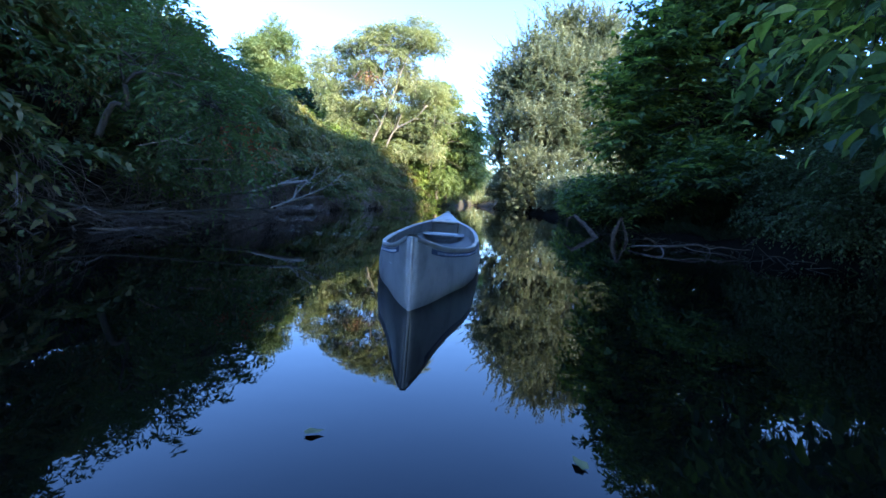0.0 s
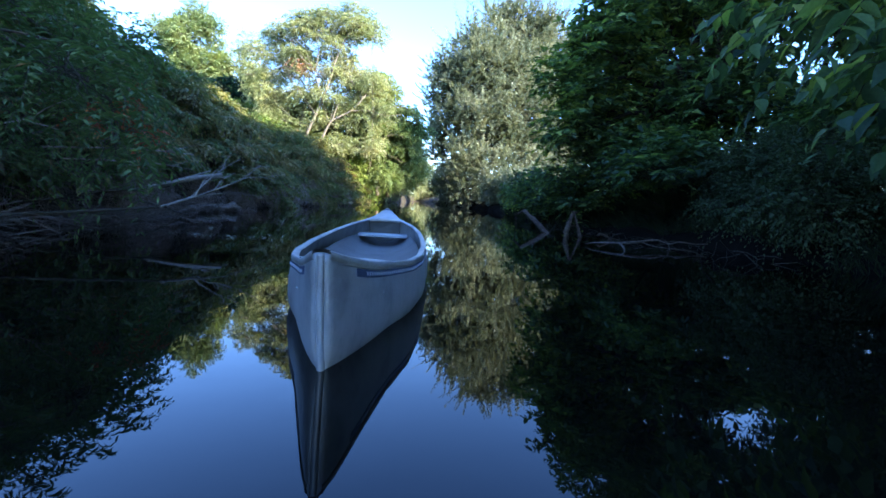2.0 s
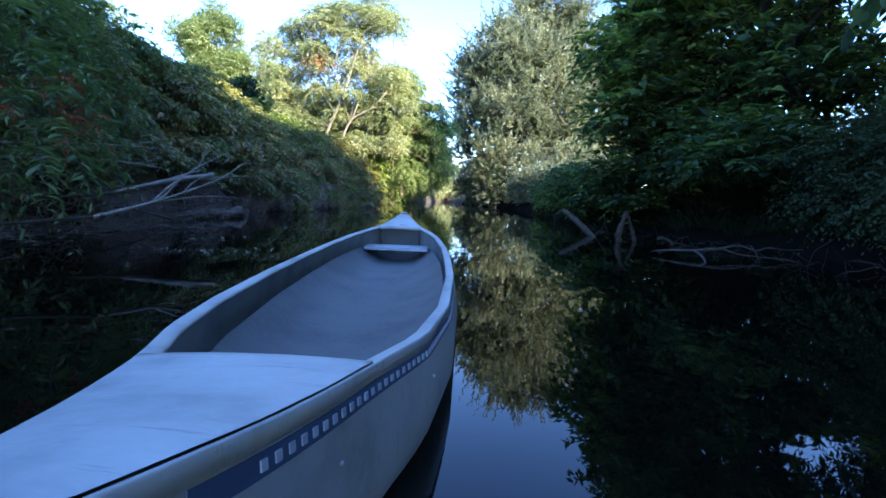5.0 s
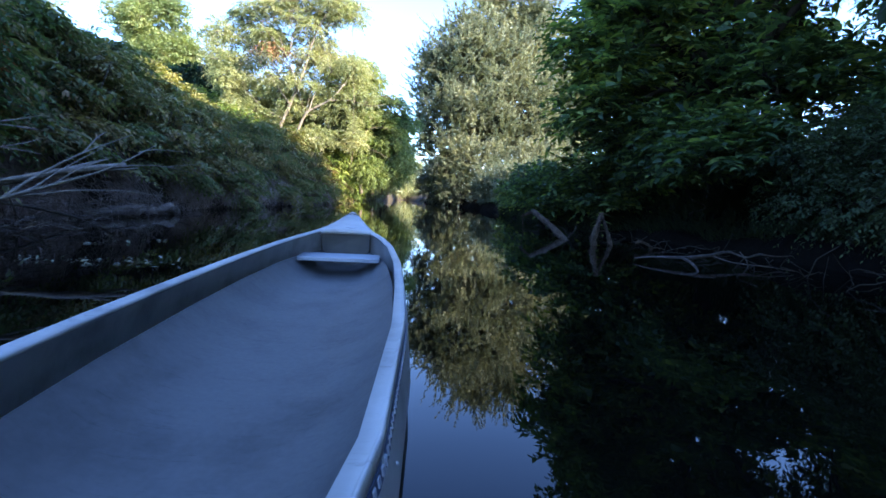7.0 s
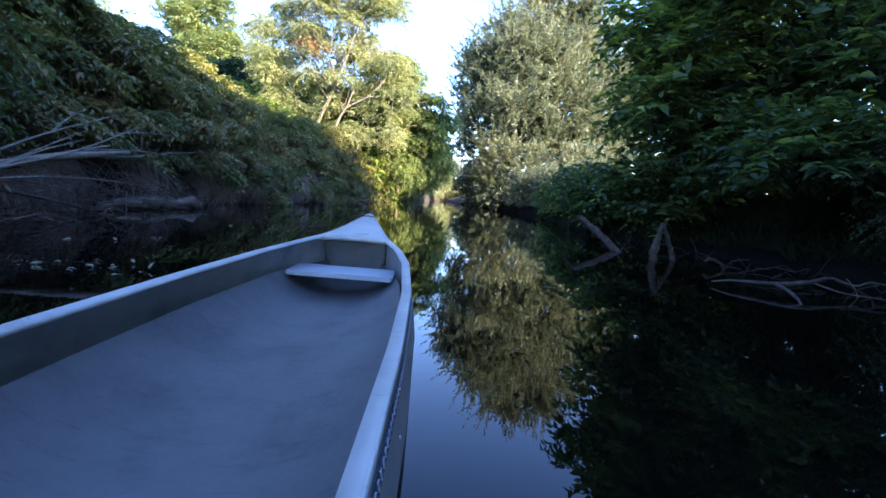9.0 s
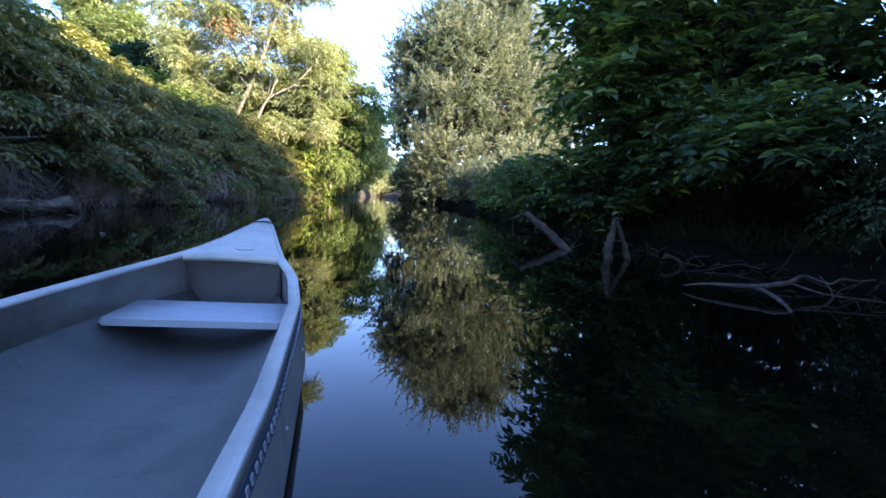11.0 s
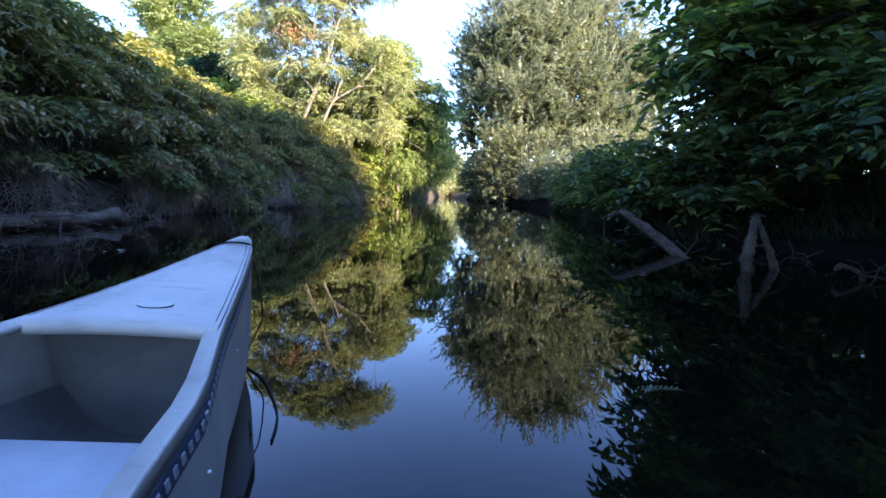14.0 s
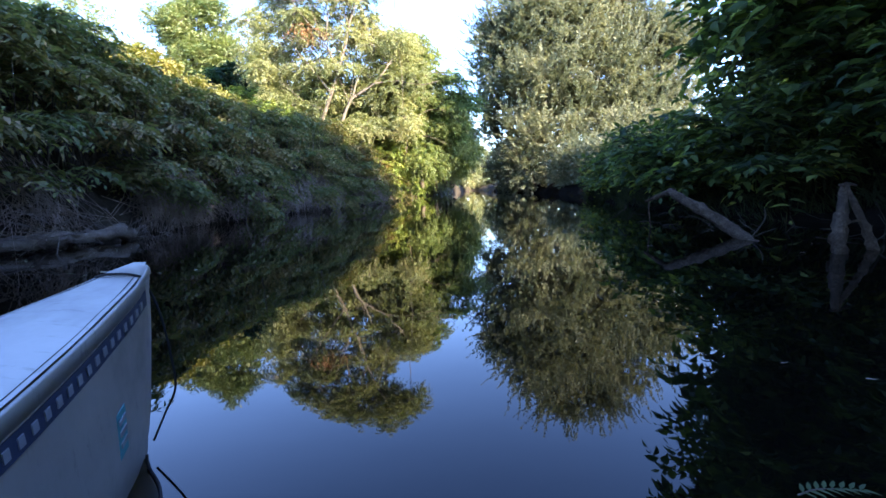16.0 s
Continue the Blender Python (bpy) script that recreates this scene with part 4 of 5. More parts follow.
    for x, y, z, rx, ry, rz in [(4.6, 13.6, 0.9, 0.9, 1.0, 0.7), (4.7, 11.9, 0.95, 0.8, 1.0, 0.5), (5.2, 10.4, 1.5, 0.75, 0.8, 0.5), (5.3, 8.9, 1.4, 0.7, 0.9, 0.45),
                                (5.3, 15.6, 0.8, 0.9, 1.2, 0.6), (6.0, 18.5, 0.8, 1.1, 1.6, 0.7), (6.9, 22, 0.9, 1.2, 2.0, 0.8), (7.4, 12.8, 1.3, 1.2, 1.0, 0.8), (9.2, 13.2, 1.4, 1.3, 1.0, 0.9), (11.2, 13.0, 1.5, 1.4, 1.0, 1.0), (7.3, 7.5, 2.1, 1.1, 0.9, 0.7), (8.3, 9.0, 2.4, 1.2, 0.9, 0.8), (9.0, 7.4, 2.5, 1.3, 1.0, 0.9)]:
        blobs = [(x, y, z, rx, ry, rz)]
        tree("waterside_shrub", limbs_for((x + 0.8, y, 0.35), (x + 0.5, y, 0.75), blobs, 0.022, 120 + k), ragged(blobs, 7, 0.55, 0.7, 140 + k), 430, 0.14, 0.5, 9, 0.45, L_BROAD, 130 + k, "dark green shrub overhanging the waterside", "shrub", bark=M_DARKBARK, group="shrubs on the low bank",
             shape="oval" if x < 7 and y < 15 else "slim", droop=0.2, hang=0.05, shell=0.3, level=0.35)
        k += 1
    # small-leaved bushes on the low bank
    for x, y, z, rx, ry, rz in [(5.6, 7.7, 1.15, 0.6, 0.8, 0.5), (6.4, 7.0, 1.5, 0.9, 0.9, 0.6), (5.5, 6.3, 0.85, 0.5, 0.6, 0.4), (6.1, 5.4, 1.3, 0.8, 0.8, 0.6), (6.9, 8.6, 1.6, 0.9, 0.9, 0.6)]:
        blobs = [(x, y, z, rx, ry, rz)]
        tree("bank_bush", limbs_for((x + 0.2, y, 0.35), (x + 0.1, y, 0.6), blobs, 0.03, 240 + k), ragged(blobs, 7, 0.55, 0.7, 250 + k), 800, 0.052, 0.55, 13, 0.38, L_BUSH, 260 + k, "small-leaved green bush on the low bank", "shrub", bark=M_DARKBARK, group="bushes on the low bank",
             shape="round", droop=0.4, hang=0.25, shell=0.25, twig=0.0025)
        k += 1
    # tall trees, mostly unseen, added along the low bank to shade the reach
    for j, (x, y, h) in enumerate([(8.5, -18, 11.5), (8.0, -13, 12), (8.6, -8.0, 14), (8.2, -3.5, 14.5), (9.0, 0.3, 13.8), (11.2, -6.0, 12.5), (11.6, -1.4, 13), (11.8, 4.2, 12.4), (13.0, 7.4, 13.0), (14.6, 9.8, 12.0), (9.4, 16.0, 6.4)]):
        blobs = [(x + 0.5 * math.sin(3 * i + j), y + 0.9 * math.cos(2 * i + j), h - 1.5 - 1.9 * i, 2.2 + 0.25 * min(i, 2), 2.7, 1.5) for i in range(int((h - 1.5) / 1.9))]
        tree("reach_shade_tree", limbs_for((x, y, 0.7), (x, y, h * 0.4), blobs, 0.2, 150 + j), blobs, 2000 if h > 8 else 420, 0.31, 0.75, 9, 0.8, L_BROAD, 160 + j, "added tall leafy tree, mostly out of view, that shades the reach", bark=M_DARKBARK, group="trees on the low bank", droop=0.4, shape="slim", hang=0.5, shell=0.3)


far_trees()
thicket()
yellow_shrubs()
near_left_trees()
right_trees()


# ---- dead wood ----
def wood(name, limbs, label, category, mat, knob=0.06, seed=1, names=("log", "branch"), group=""):
    at = np.array(limbs[0][0][0])
    ob = thing(name, tuple(at), label, category, group)
    for i, (pts, rad) in enumerate(limbs):
        part(names[0] if i == 0 else names[1], limbs_mesh(name, [([tuple(np.array(p) - at) for p in pts], rad)], mat, 9, knob, seed + i), ob)
    return ob


def dead_wood():
    wood("fallen_log", [([(3.37, 9.78, -0.11), (3.315, 10.05, 0.0), (3.26, 10.4, 0.155), (3.19, 10.75, 0.285), (3.126, 11.047, 0.405)], [0.050, 0.050, 0.049, 0.046, 0.038]),
                        ([(3.14, 11.02, 0.40), (3.10, 11.2, 0.355), (3.033, 11.40, 0.285)], [0.034, 0.024, 0.014]),
                        ([(3.05, 11.36, 0.30), (3.05, 11.34, 0.15), (3.06, 11.3, -0.02)], [0.008, 0.007, 0.005])], "bent grey fallen log propped out of the water", "log", M_SNAG, 0.18)
    wood("log_brush", [([(3.33, 10.02, 0.0), (3.44, 10.08, 0.08), (3.53, 10.14, 0.16), (3.6, 10.25, 0.24)], [0.007, 0.006, 0.005, 0.002]),
                       ([(3.36, 10.02, 0.02), (3.46, 9.99, 0.07), (3.56, 10.02, 0.09)], [0.005, 0.004, 0.002]),
                       ([(3.42, 10.06, 0.05), (3.38, 10.2, 0.12), (3.41, 10.3, 0.15)], [0.005, 0.004, 0.002])], "tangle of thin dead twigs at a log's foot", "twigs", M_DARKBARK, 0.1, 3, ("twig", "twig"))
    wood("stump", [([(3.375, 9.14, -0.16), (3.38, 9.16, 0.0), (3.40, 9.2, 0.13), (3.47, 9.28, 0.27), (3.58, 9.40, 0.44)], [0.042, 0.044, 0.046, 0.034, 0.020]),
                   ([(3.70, 9.24, -0.14), (3.68, 9.25, 0.0), (3.66, 9.28, 0.12), (3.62, 9.34, 0.29), (3.60, 9.41, 0.44)], [0.034, 0.033, 0.028, 0.020, 0.013]),
                   ([(3.51, 9.36, 0.445), (3.6, 9.40, 0.452), (3.68, 9.42, 0.44)], [0.008, 0.013, 0.006]),
                   ([(3.45, 9.22, 0.19), (3.56, 9.26, 0.205), (3.66, 9.3, 0.19)], [0.006, 0.008, 0.004])], "weathered forked stump standing in the shallows", "stump", M_SNAG, 0.22, 4, ("stem", "stem"))
    wood("curled_root", [([(4.06, 8.83, -0.08), (4.055, 8.83, 0.0), (4.03, 8.83, 0.045), (3.97, 8.83, 0.08), (3.9, 8.83, 0.1), (3.85, 8.83, 0.1), (3.82, 8.83, 0.07)], [0.02, 0.019, 0.018, 0.016, 0.017, 0.02, 0.011]),
                         ([(4.03, 8.83, 0.03), (4.1, 8.78, 0.035), (4.2, 8.74, 0.02)], [0.01, 0.007, 0.004])], "hooked grey root standing above the water", "root", M_SNAG, 0.22, 23, ("root", "root"))
    wood("driftwood", [([(3.02, 7.5, 0.03), (3.16, 7.43, 0.06), (3.4, 7.27, 0.08), (3.62, 7.28, 0.10), (3.79, 7.33, 0.11), (4.0, 7.46, 0.13), (4.18, 7.55, 0.13)], [0.004, 0.008, 0.015, 0.019, 0.017, 0.014, 0.011]),
                       ([(3.42, 7.27, 0.07), (3.36, 7.08, 0.06), (3.30, 6.9, 0.02), (3.2, 6.7, -0.06)], [0.015, 0.014, 0.011, 0.006]),
                       ([(4.18, 7.55, 0.13), (4.3, 7.45, 0.09), (4.5, 7.52, 0.12), (4.85, 7.65, 0.09), (5.1, 7.7, 0.1)], [0.010, 0.008, 0.009, 0.007, 0.005]),
                       ([(4.25, 7.5, 0.14), (4.27, 7.42, 0.06), (4.26, 7.35, -0.05)], [0.006, 0.006, 0.004]),
                       ([(3.8, 7.33, 0.10), (3.9, 7.15, 0.06), (4.15, 7.0, 0.05), (4.4, 6.95, 0.02)], [0.007, 0.006, 0.005, 0.003])], "pale forked driftwood root at the bank's foot", "driftwood", M_DRIFTDARK, 0.12, 7, ("root", "branch"))
    # pale dead branches reaching over the water from the left bank
    wood("dead_branch", [([(-4.1, 4.7, 0.35), (-3.3, 4.75, 0.22), (-2.5, 5.05, 0.27), (-1.87, 5.47, 0.34)], [0.010, 0.010, 0.010, 0.011])], "dark branch lying out from the bank", "branch", M_DARKBARK, 0.08, 10, ("branch", "twig"))
    wood("forked_branch", [([(-1.9, 5.42, 0.335), (-1.88, 5.75, 0.38), (-1.86, 6.05, 0.42), (-1.7, 6.3, 0.52), (-1.55, 6.6, 0.64), (-1.42, 7.0, 0.84)], [0.0140, 0.0134, 0.0116, 0.0085, 0.0061, 0.0024]),
                           ([(-1.86, 6.05, 0.42), (-1.86, 6.35, 0.56), (-1.8, 6.75, 0.74), (-1.7, 7.25, 0.93)], [0.0110, 0.0092, 0.0061, 0.0024]),
                           ([(-1.8, 6.75, 0.74), (-1.82, 6.95, 0.86), (-1.82, 7.1, 0.93)], [0.0066, 0.0050, 0.0025]),
                           ([(-1.55, 6.6, 0.64), (-1.52, 7.0, 0.68), (-1.5, 7.4, 0.69), (-1.45, 7.9, 0.66)], [0.0066, 0.0050, 0.0033, 0.0017]),
                           ([(-1.48, 6.85, 0.77), (-1.5, 7.2, 0.82), (-1.45, 7.6, 0.84)], [0.0041, 0.0033, 0.0017]),
                           ([(-1.88, 5.9, 0.4), (-1.95, 6.4, 0.46), (-2.05, 6.9, 0.6), (-2.0, 7.4, 0.82)], [0.0085, 0.0073, 0.0049, 0.0024]),
                           ([(-1.87, 6.0, 0.41), (-1.72, 6.5, 0.47), (-1.6, 7.0, 0.47), (-1.5, 7.5, 0.42)], [0.006, 0.005, 0.0035, 0.002]),
                           ([(-1.72, 6.25, 0.5), (-1.75, 6.6, 0.62), (-1.7, 6.9, 0.72)], [0.005, 0.004, 0.002]),
                           ([(-1.5, 7.4, 0.69), (-1.42, 7.7, 0.73), (-1.36, 7.9, 0.76)], [0.003, 0.0025, 0.0015])], "bare pale forked branch leaning over the water", "branch", M_DRIFT, 0.05, 11, ("branch", "twig"))
    wood("broken_limb", [([(-3.0, 7.55, 0.47), (-2.86, 7.8, 0.535), (-2.7, 8.1, 0.615), (-2.42, 8.68, 0.72)], [0.014, 0.026, 0.034, 0.027]),
                         ([(-2.75, 8.0, 0.6), (-2.6, 8.4, 0.72), (-2.55, 8.6, 0.77)], [0.014, 0.012, 0.008]),
                         ([(-2.62, 8.3, 0.66), (-2.52, 8.6, 0.66), (-2.36, 8.85, 0.7)], [0.02, 0.014, 0.007])], "thick grey broken limb over the water", "branch", M_DRIFT, 0.1, 13, ("limb", "stub"))
    wood("twisted_stem", [([(-4.2, 6.3, 0.22), (-3.7, 6.7, 0.28), (-3.3, 7.15, 0.4), (-3.0, 7.5, 0.45), (-2.85, 7.9, 0.5)], [0.016, 0.018, 0.017, 0.015, 0.009])], "dark twisted stem lying along the bank's foot", "branch", M_DARKBARK, 0.12, 15, ("stem", "stem"))
    wood("bare_twig", [([(-3.75, 5.95, 0.95), (-3.5, 5.88, 1.0), (-3.23, 5.79, 1.045), (-3.0, 5.62, 1.06), (-2.77, 5.48, 1.075)], [0.009, 0.008, 0.007, 0.0055, 0.002]),
                       ([(-3.2, 5.77, 1.045), (-2.98, 5.62, 1.0), (-2.75, 5.48, 0.955)], [0.006, 0.005, 0.002]),
                       ([(-3.1, 5.7, 1.055), (-2.9, 5.58, 1.14), (-2.62, 5.5, 1.25)], [0.0055, 0.0045, 0.002])], "bare forked twig reaching out of the bank's shrubs", "twig", M_STRAW, 0.06, 26, ("branch", "twig"), "bare twigs on the bank")
    wood("bare_twig", [([(-3.4, 6.3, 0.84), (-2.9, 6.55, 0.89), (-2.6, 6.65, 0.9), (-2.32, 6.74, 0.9), (-2.15, 6.86, 0.89)], [0.009, 0.0075, 0.006, 0.0045, 0.002]),
                       ([(-2.42, 6.7, 0.9), (-2.32, 6.82, 0.94), (-2.2, 6.95, 1.0)], [0.005, 0.004, 0.002])], "thin bare twig reaching over the water", "twig", M_STRAW, 0.06, 27, ("branch", "twig"), "bare twigs on the bank")
    wood("bare_twig", [([(-3.3, 6.4, 0.74), (-2.9, 6.65, 0.76), (-2.6, 6.76, 0.765), (-2.36, 6.86, 0.745), (-2.2, 6.95, 0.72)], [0.009, 0.0075, 0.006, 0.0045, 0.002]),
                       ([(-2.4, 6.84, 0.75), (-2.32, 6.95, 0.79), (-2.26, 7.05, 0.84)], [0.005, 0.004, 0.002])], "thin bare twig with a forked end over the water", "twig", M_STRAW, 0.06, 28, ("branch", "twig"), "bare twigs on the bank")
    wood("bank_log", [([(-3.68, 10.2, 0.04), (-3.55, 10.6, 0.09), (-3.4, 11.05, 0.11), (-3.27, 11.45, 0.09), (-3.15, 11.85, 0.11), (-3.11, 12.0, 0.05)], [0.04, 0.065, 0.078, 0.058, 0.08, 0.045]),
                      ([(-3.62, 10.5, 0.07), (-3.8, 10.3, 0.15), (-3.95, 10.0, 0.24)], [0.03, 0.025, 0.015])], "muddy grey-brown log lying at the waterline", "log", M_SNAGLIGHT, 0.3, 17)
    for i, pts in enumerate([[(-4.3, 4.0, 0.05), (-3.95, 4.5, 0.2), (-3.9, 4.8, 0.42), (-4.1, 5.0, 0.6)], [(-3.9, 4.8, 0.4), (-3.85, 5.1, 0.2), (-3.8, 5.8, 0.06), (-3.7, 6.6, 0.02)],
                             [(-4.2, 5.4, 0.25), (-3.9, 6.2, 0.12), (-3.7, 7.2, 0.1), (-3.4, 8.3, 0.0)], [(-4.0, 6.6, 0.5), (-3.8, 7.0, 0.3), (-3.4, 7.6, 0.1), (-2.9, 8.2, -0.03)],
                             [(-4.1, 7.0, 0.9), (-3.7, 6.9, 1.0), (-3.4, 7.3, 1.25)], [(-3.6, 8.0, 0.3), (-3.3, 8.6, 0.25), (-3.1, 9.5, 0.05)]]):
        wood("bank_root", [([(px - 0.22, py, pz) for px, py, pz in pts], [0.019, 0.018, 0.014, 0.008][: len(pts)])], "bare crooked root at the foot of the bank", "root", M_DRIFT if i % 2 == 0 else M_WETWOOD, 0.08, 40 + i, ("root", "root"), "roots along the bank")


def dead_stems():
    """Dry stems and roots that hang from the cut bank."""
    g = np.random.default_rng(77)
    n = 10000
    y = 2.5 + 23 * g.random(n)
    clump = np.sin(y * 2.9) + np.sin(y * 1.3 + 2) + g.normal(0, 0.45, n)
    grown = (clump > 0.25) & ((y > 6.6) | (g.random(n) < 0.1))
    y, n = y[grown], int(grown.sum())
    x = bank_left(y)
    top = np.stack([x - g.uniform(0.0, 0.3, n), y + g.normal(0, 0.1, n), g.uniform(0.35, 1.1, n)], -1)
    out = g.uniform(0.0, 0.35, n)
    end = np.stack([x + out, y + g.normal(0, 0.42, n), g.uniform(-0.03, 0.35, n)], -1)
    s = np.linspace(0, 1, 4)[None, :, None]
    pts = top[:, None] * (1 - s) + end[:, None] * s
    pts[:, :, 0] += (np.sin(np.pi * s[..., 0]) * g.uniform(0.0, 0.22, n)[:, None])
    pts[:, 1:3] += g.normal(0, 0.03, (n, 2, 3))
    v, t = twigs(pts, 0.0055, 0.003)
    tagged(new("dead_stems", tri_mesh("dead_stems", v, t, M_STRAW)), "dry grey-brown stems and roots hanging from the cut bank", "dead stems", kind="stuff")
    # litter of twigs on the low bank's foot
    n = 70
    y = g.uniform(5.6, 12.5, n)
    c = np.stack([bank_right(y) - g.uniform(0.2, 1.5, n), y, g.uniform(-0.01, 0.07, n)], -1)
    d = unit(g.normal(0, 1, (n, 3)) * (1, 1, 0.35)) * g.uniform(0.1, 0.32, (n, 1))
    s = np.linspace(-1, 1, 4)[None, :, None]
    pts = c[:, None] + d[:, None] * s
    pts[:, 1:3] += g.normal(0, 0.025, (n, 2, 3))
    v, t = twigs(pts, 0.006, 0.003)
    tagged(new("twig_litter", tri_mesh("twig_litter", v, t, M_DARKBARK)), "broken grey twigs caught at the low bank's foot", "twigs", kind="stuff")
    n = 420
    y = g.uniform(5.2, 12.5, n)
    c = np.stack([bank_left(y) + g.uniform(-0.1, 0.75, n) * g.random(n), y, g.uniform(-0.02, 0.3, n) * g.random(n)], -1)
    d = unit(g.normal(0, 1, (n, 3)) * (0.8, 1, 0.35)) * g.uniform(0.12, 0.5, (n, 1))
    pts = c[:, None] + d[:, None] * s
    pts[:, 1:3] += g.normal(0, 0.03, (n, 2, 3))
    v, t = twigs(pts, 0.009, 0.003)
    m = 130
    yn = g.uniform(3.6, 8.5, m)
    c = np.stack([bank_left(yn) + g.uniform(-0.2, 0.9, m), yn, g.uniform(-0.02, 0.25, m) * g.random(m)], -1)
    d = unit(g.normal(0, 1, (m, 3)) * (1, 0.8, 0.3)) * g.uniform(0.1, 0.55, (m, 1))
    pts = c[:, None] + d[:, None] * s
    pts[:, 1:3] += g.normal(0, 0.04, (m, 2, 3))
    v2, t2 = twigs(pts, 0.008, 0.003)
    v, t = np.concatenate([v, v2]), np.concatenate([t, t2 + len(v)])
    # thin bare shoots leaning out over the water
    m = 150
    yn = g.uniform(5.0, 10.5, m)
    c = np.stack([bank_left(yn) - g.uniform(-0.1, 0.3, m), yn, g.uniform(0.1, 0.75, m)], -1)
    d = np.stack([g.uniform(0.25, 0.95, m), g.normal(0.3, 0.4, m), g.normal(-0.22, 0.2, m)], -1)
    u = np.linspace(0, 1, 5)[None, :, None]
    pts = c[:, None] + d[:, None] * u
    pts[:, 1:4] += g.normal(0, 0.025, (m, 3, 3))
    pts[:, :, 2] = np.maximum(pts[:, :, 2], -0.02)
    v2, t2 = twigs(pts, 0.0065, 0.002)
    v, t = np.concatenate([v, v2]), np.concatenate([t, t2 + len(v)])
    tagged(new("stick_litter", tri_mesh("stick_litter", v, t, M_SNAGLIGHT)), "tangled wet sticks along the foot of the bank", "sticks", kind="stuff")
    # grass on the low bank
    n = 16000
    y = 4.5 + 20 * g.random(n)
    x = bank_right(y) + np.where((y > 6) & (y < 11.5), 0.25, 0.05) + 2.3 * g.random(n) ** 1.6
    z = land(x, y)
    base = np.stack([x, y, z - 0.02], -1)
    way = np.stack([g.normal(-0.5, 0.5, n), g.normal(0, 0.5, n), np.full(n, 0.8)], -1)
    up = np.stack([g.normal(0.6, 0.3, n), g.normal(0, 0.3, n), np.full(n, 0.6)], -1)
    size = g.uniform(0.18, 0.4, n)
    v, t = leaves(base, way, up, size, size * 0.035 + 0.004, "round")
    m = 2600
    yb = g.uniform(7.0, 10.5, m)
    xb = bank_right(yb) + g.uniform(1.0, 2.3, m)
    base = np.stack([xb, yb, land(xb, yb)], -1)
    way = np.stack([g.normal(-0.3, 0.3, m), g.normal(-0.15, 0.3, m), np.full(m, 0.9)], -1)
    up = np.stack([g.normal(0.6, 0.3, m), g.normal(0, 0.3, m), np.full(m, 0.5)], -1)
    size = g.uniform(0.6, 1.0, m)
    v2, t2 = leaves(base, way, up, size, size * 0.012 + 0.004, "round")
    v, t = np.concatenate([v, v2]), np.concatenate([t, t2 + len(v)])
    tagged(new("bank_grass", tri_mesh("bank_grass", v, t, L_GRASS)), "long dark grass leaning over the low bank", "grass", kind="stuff")


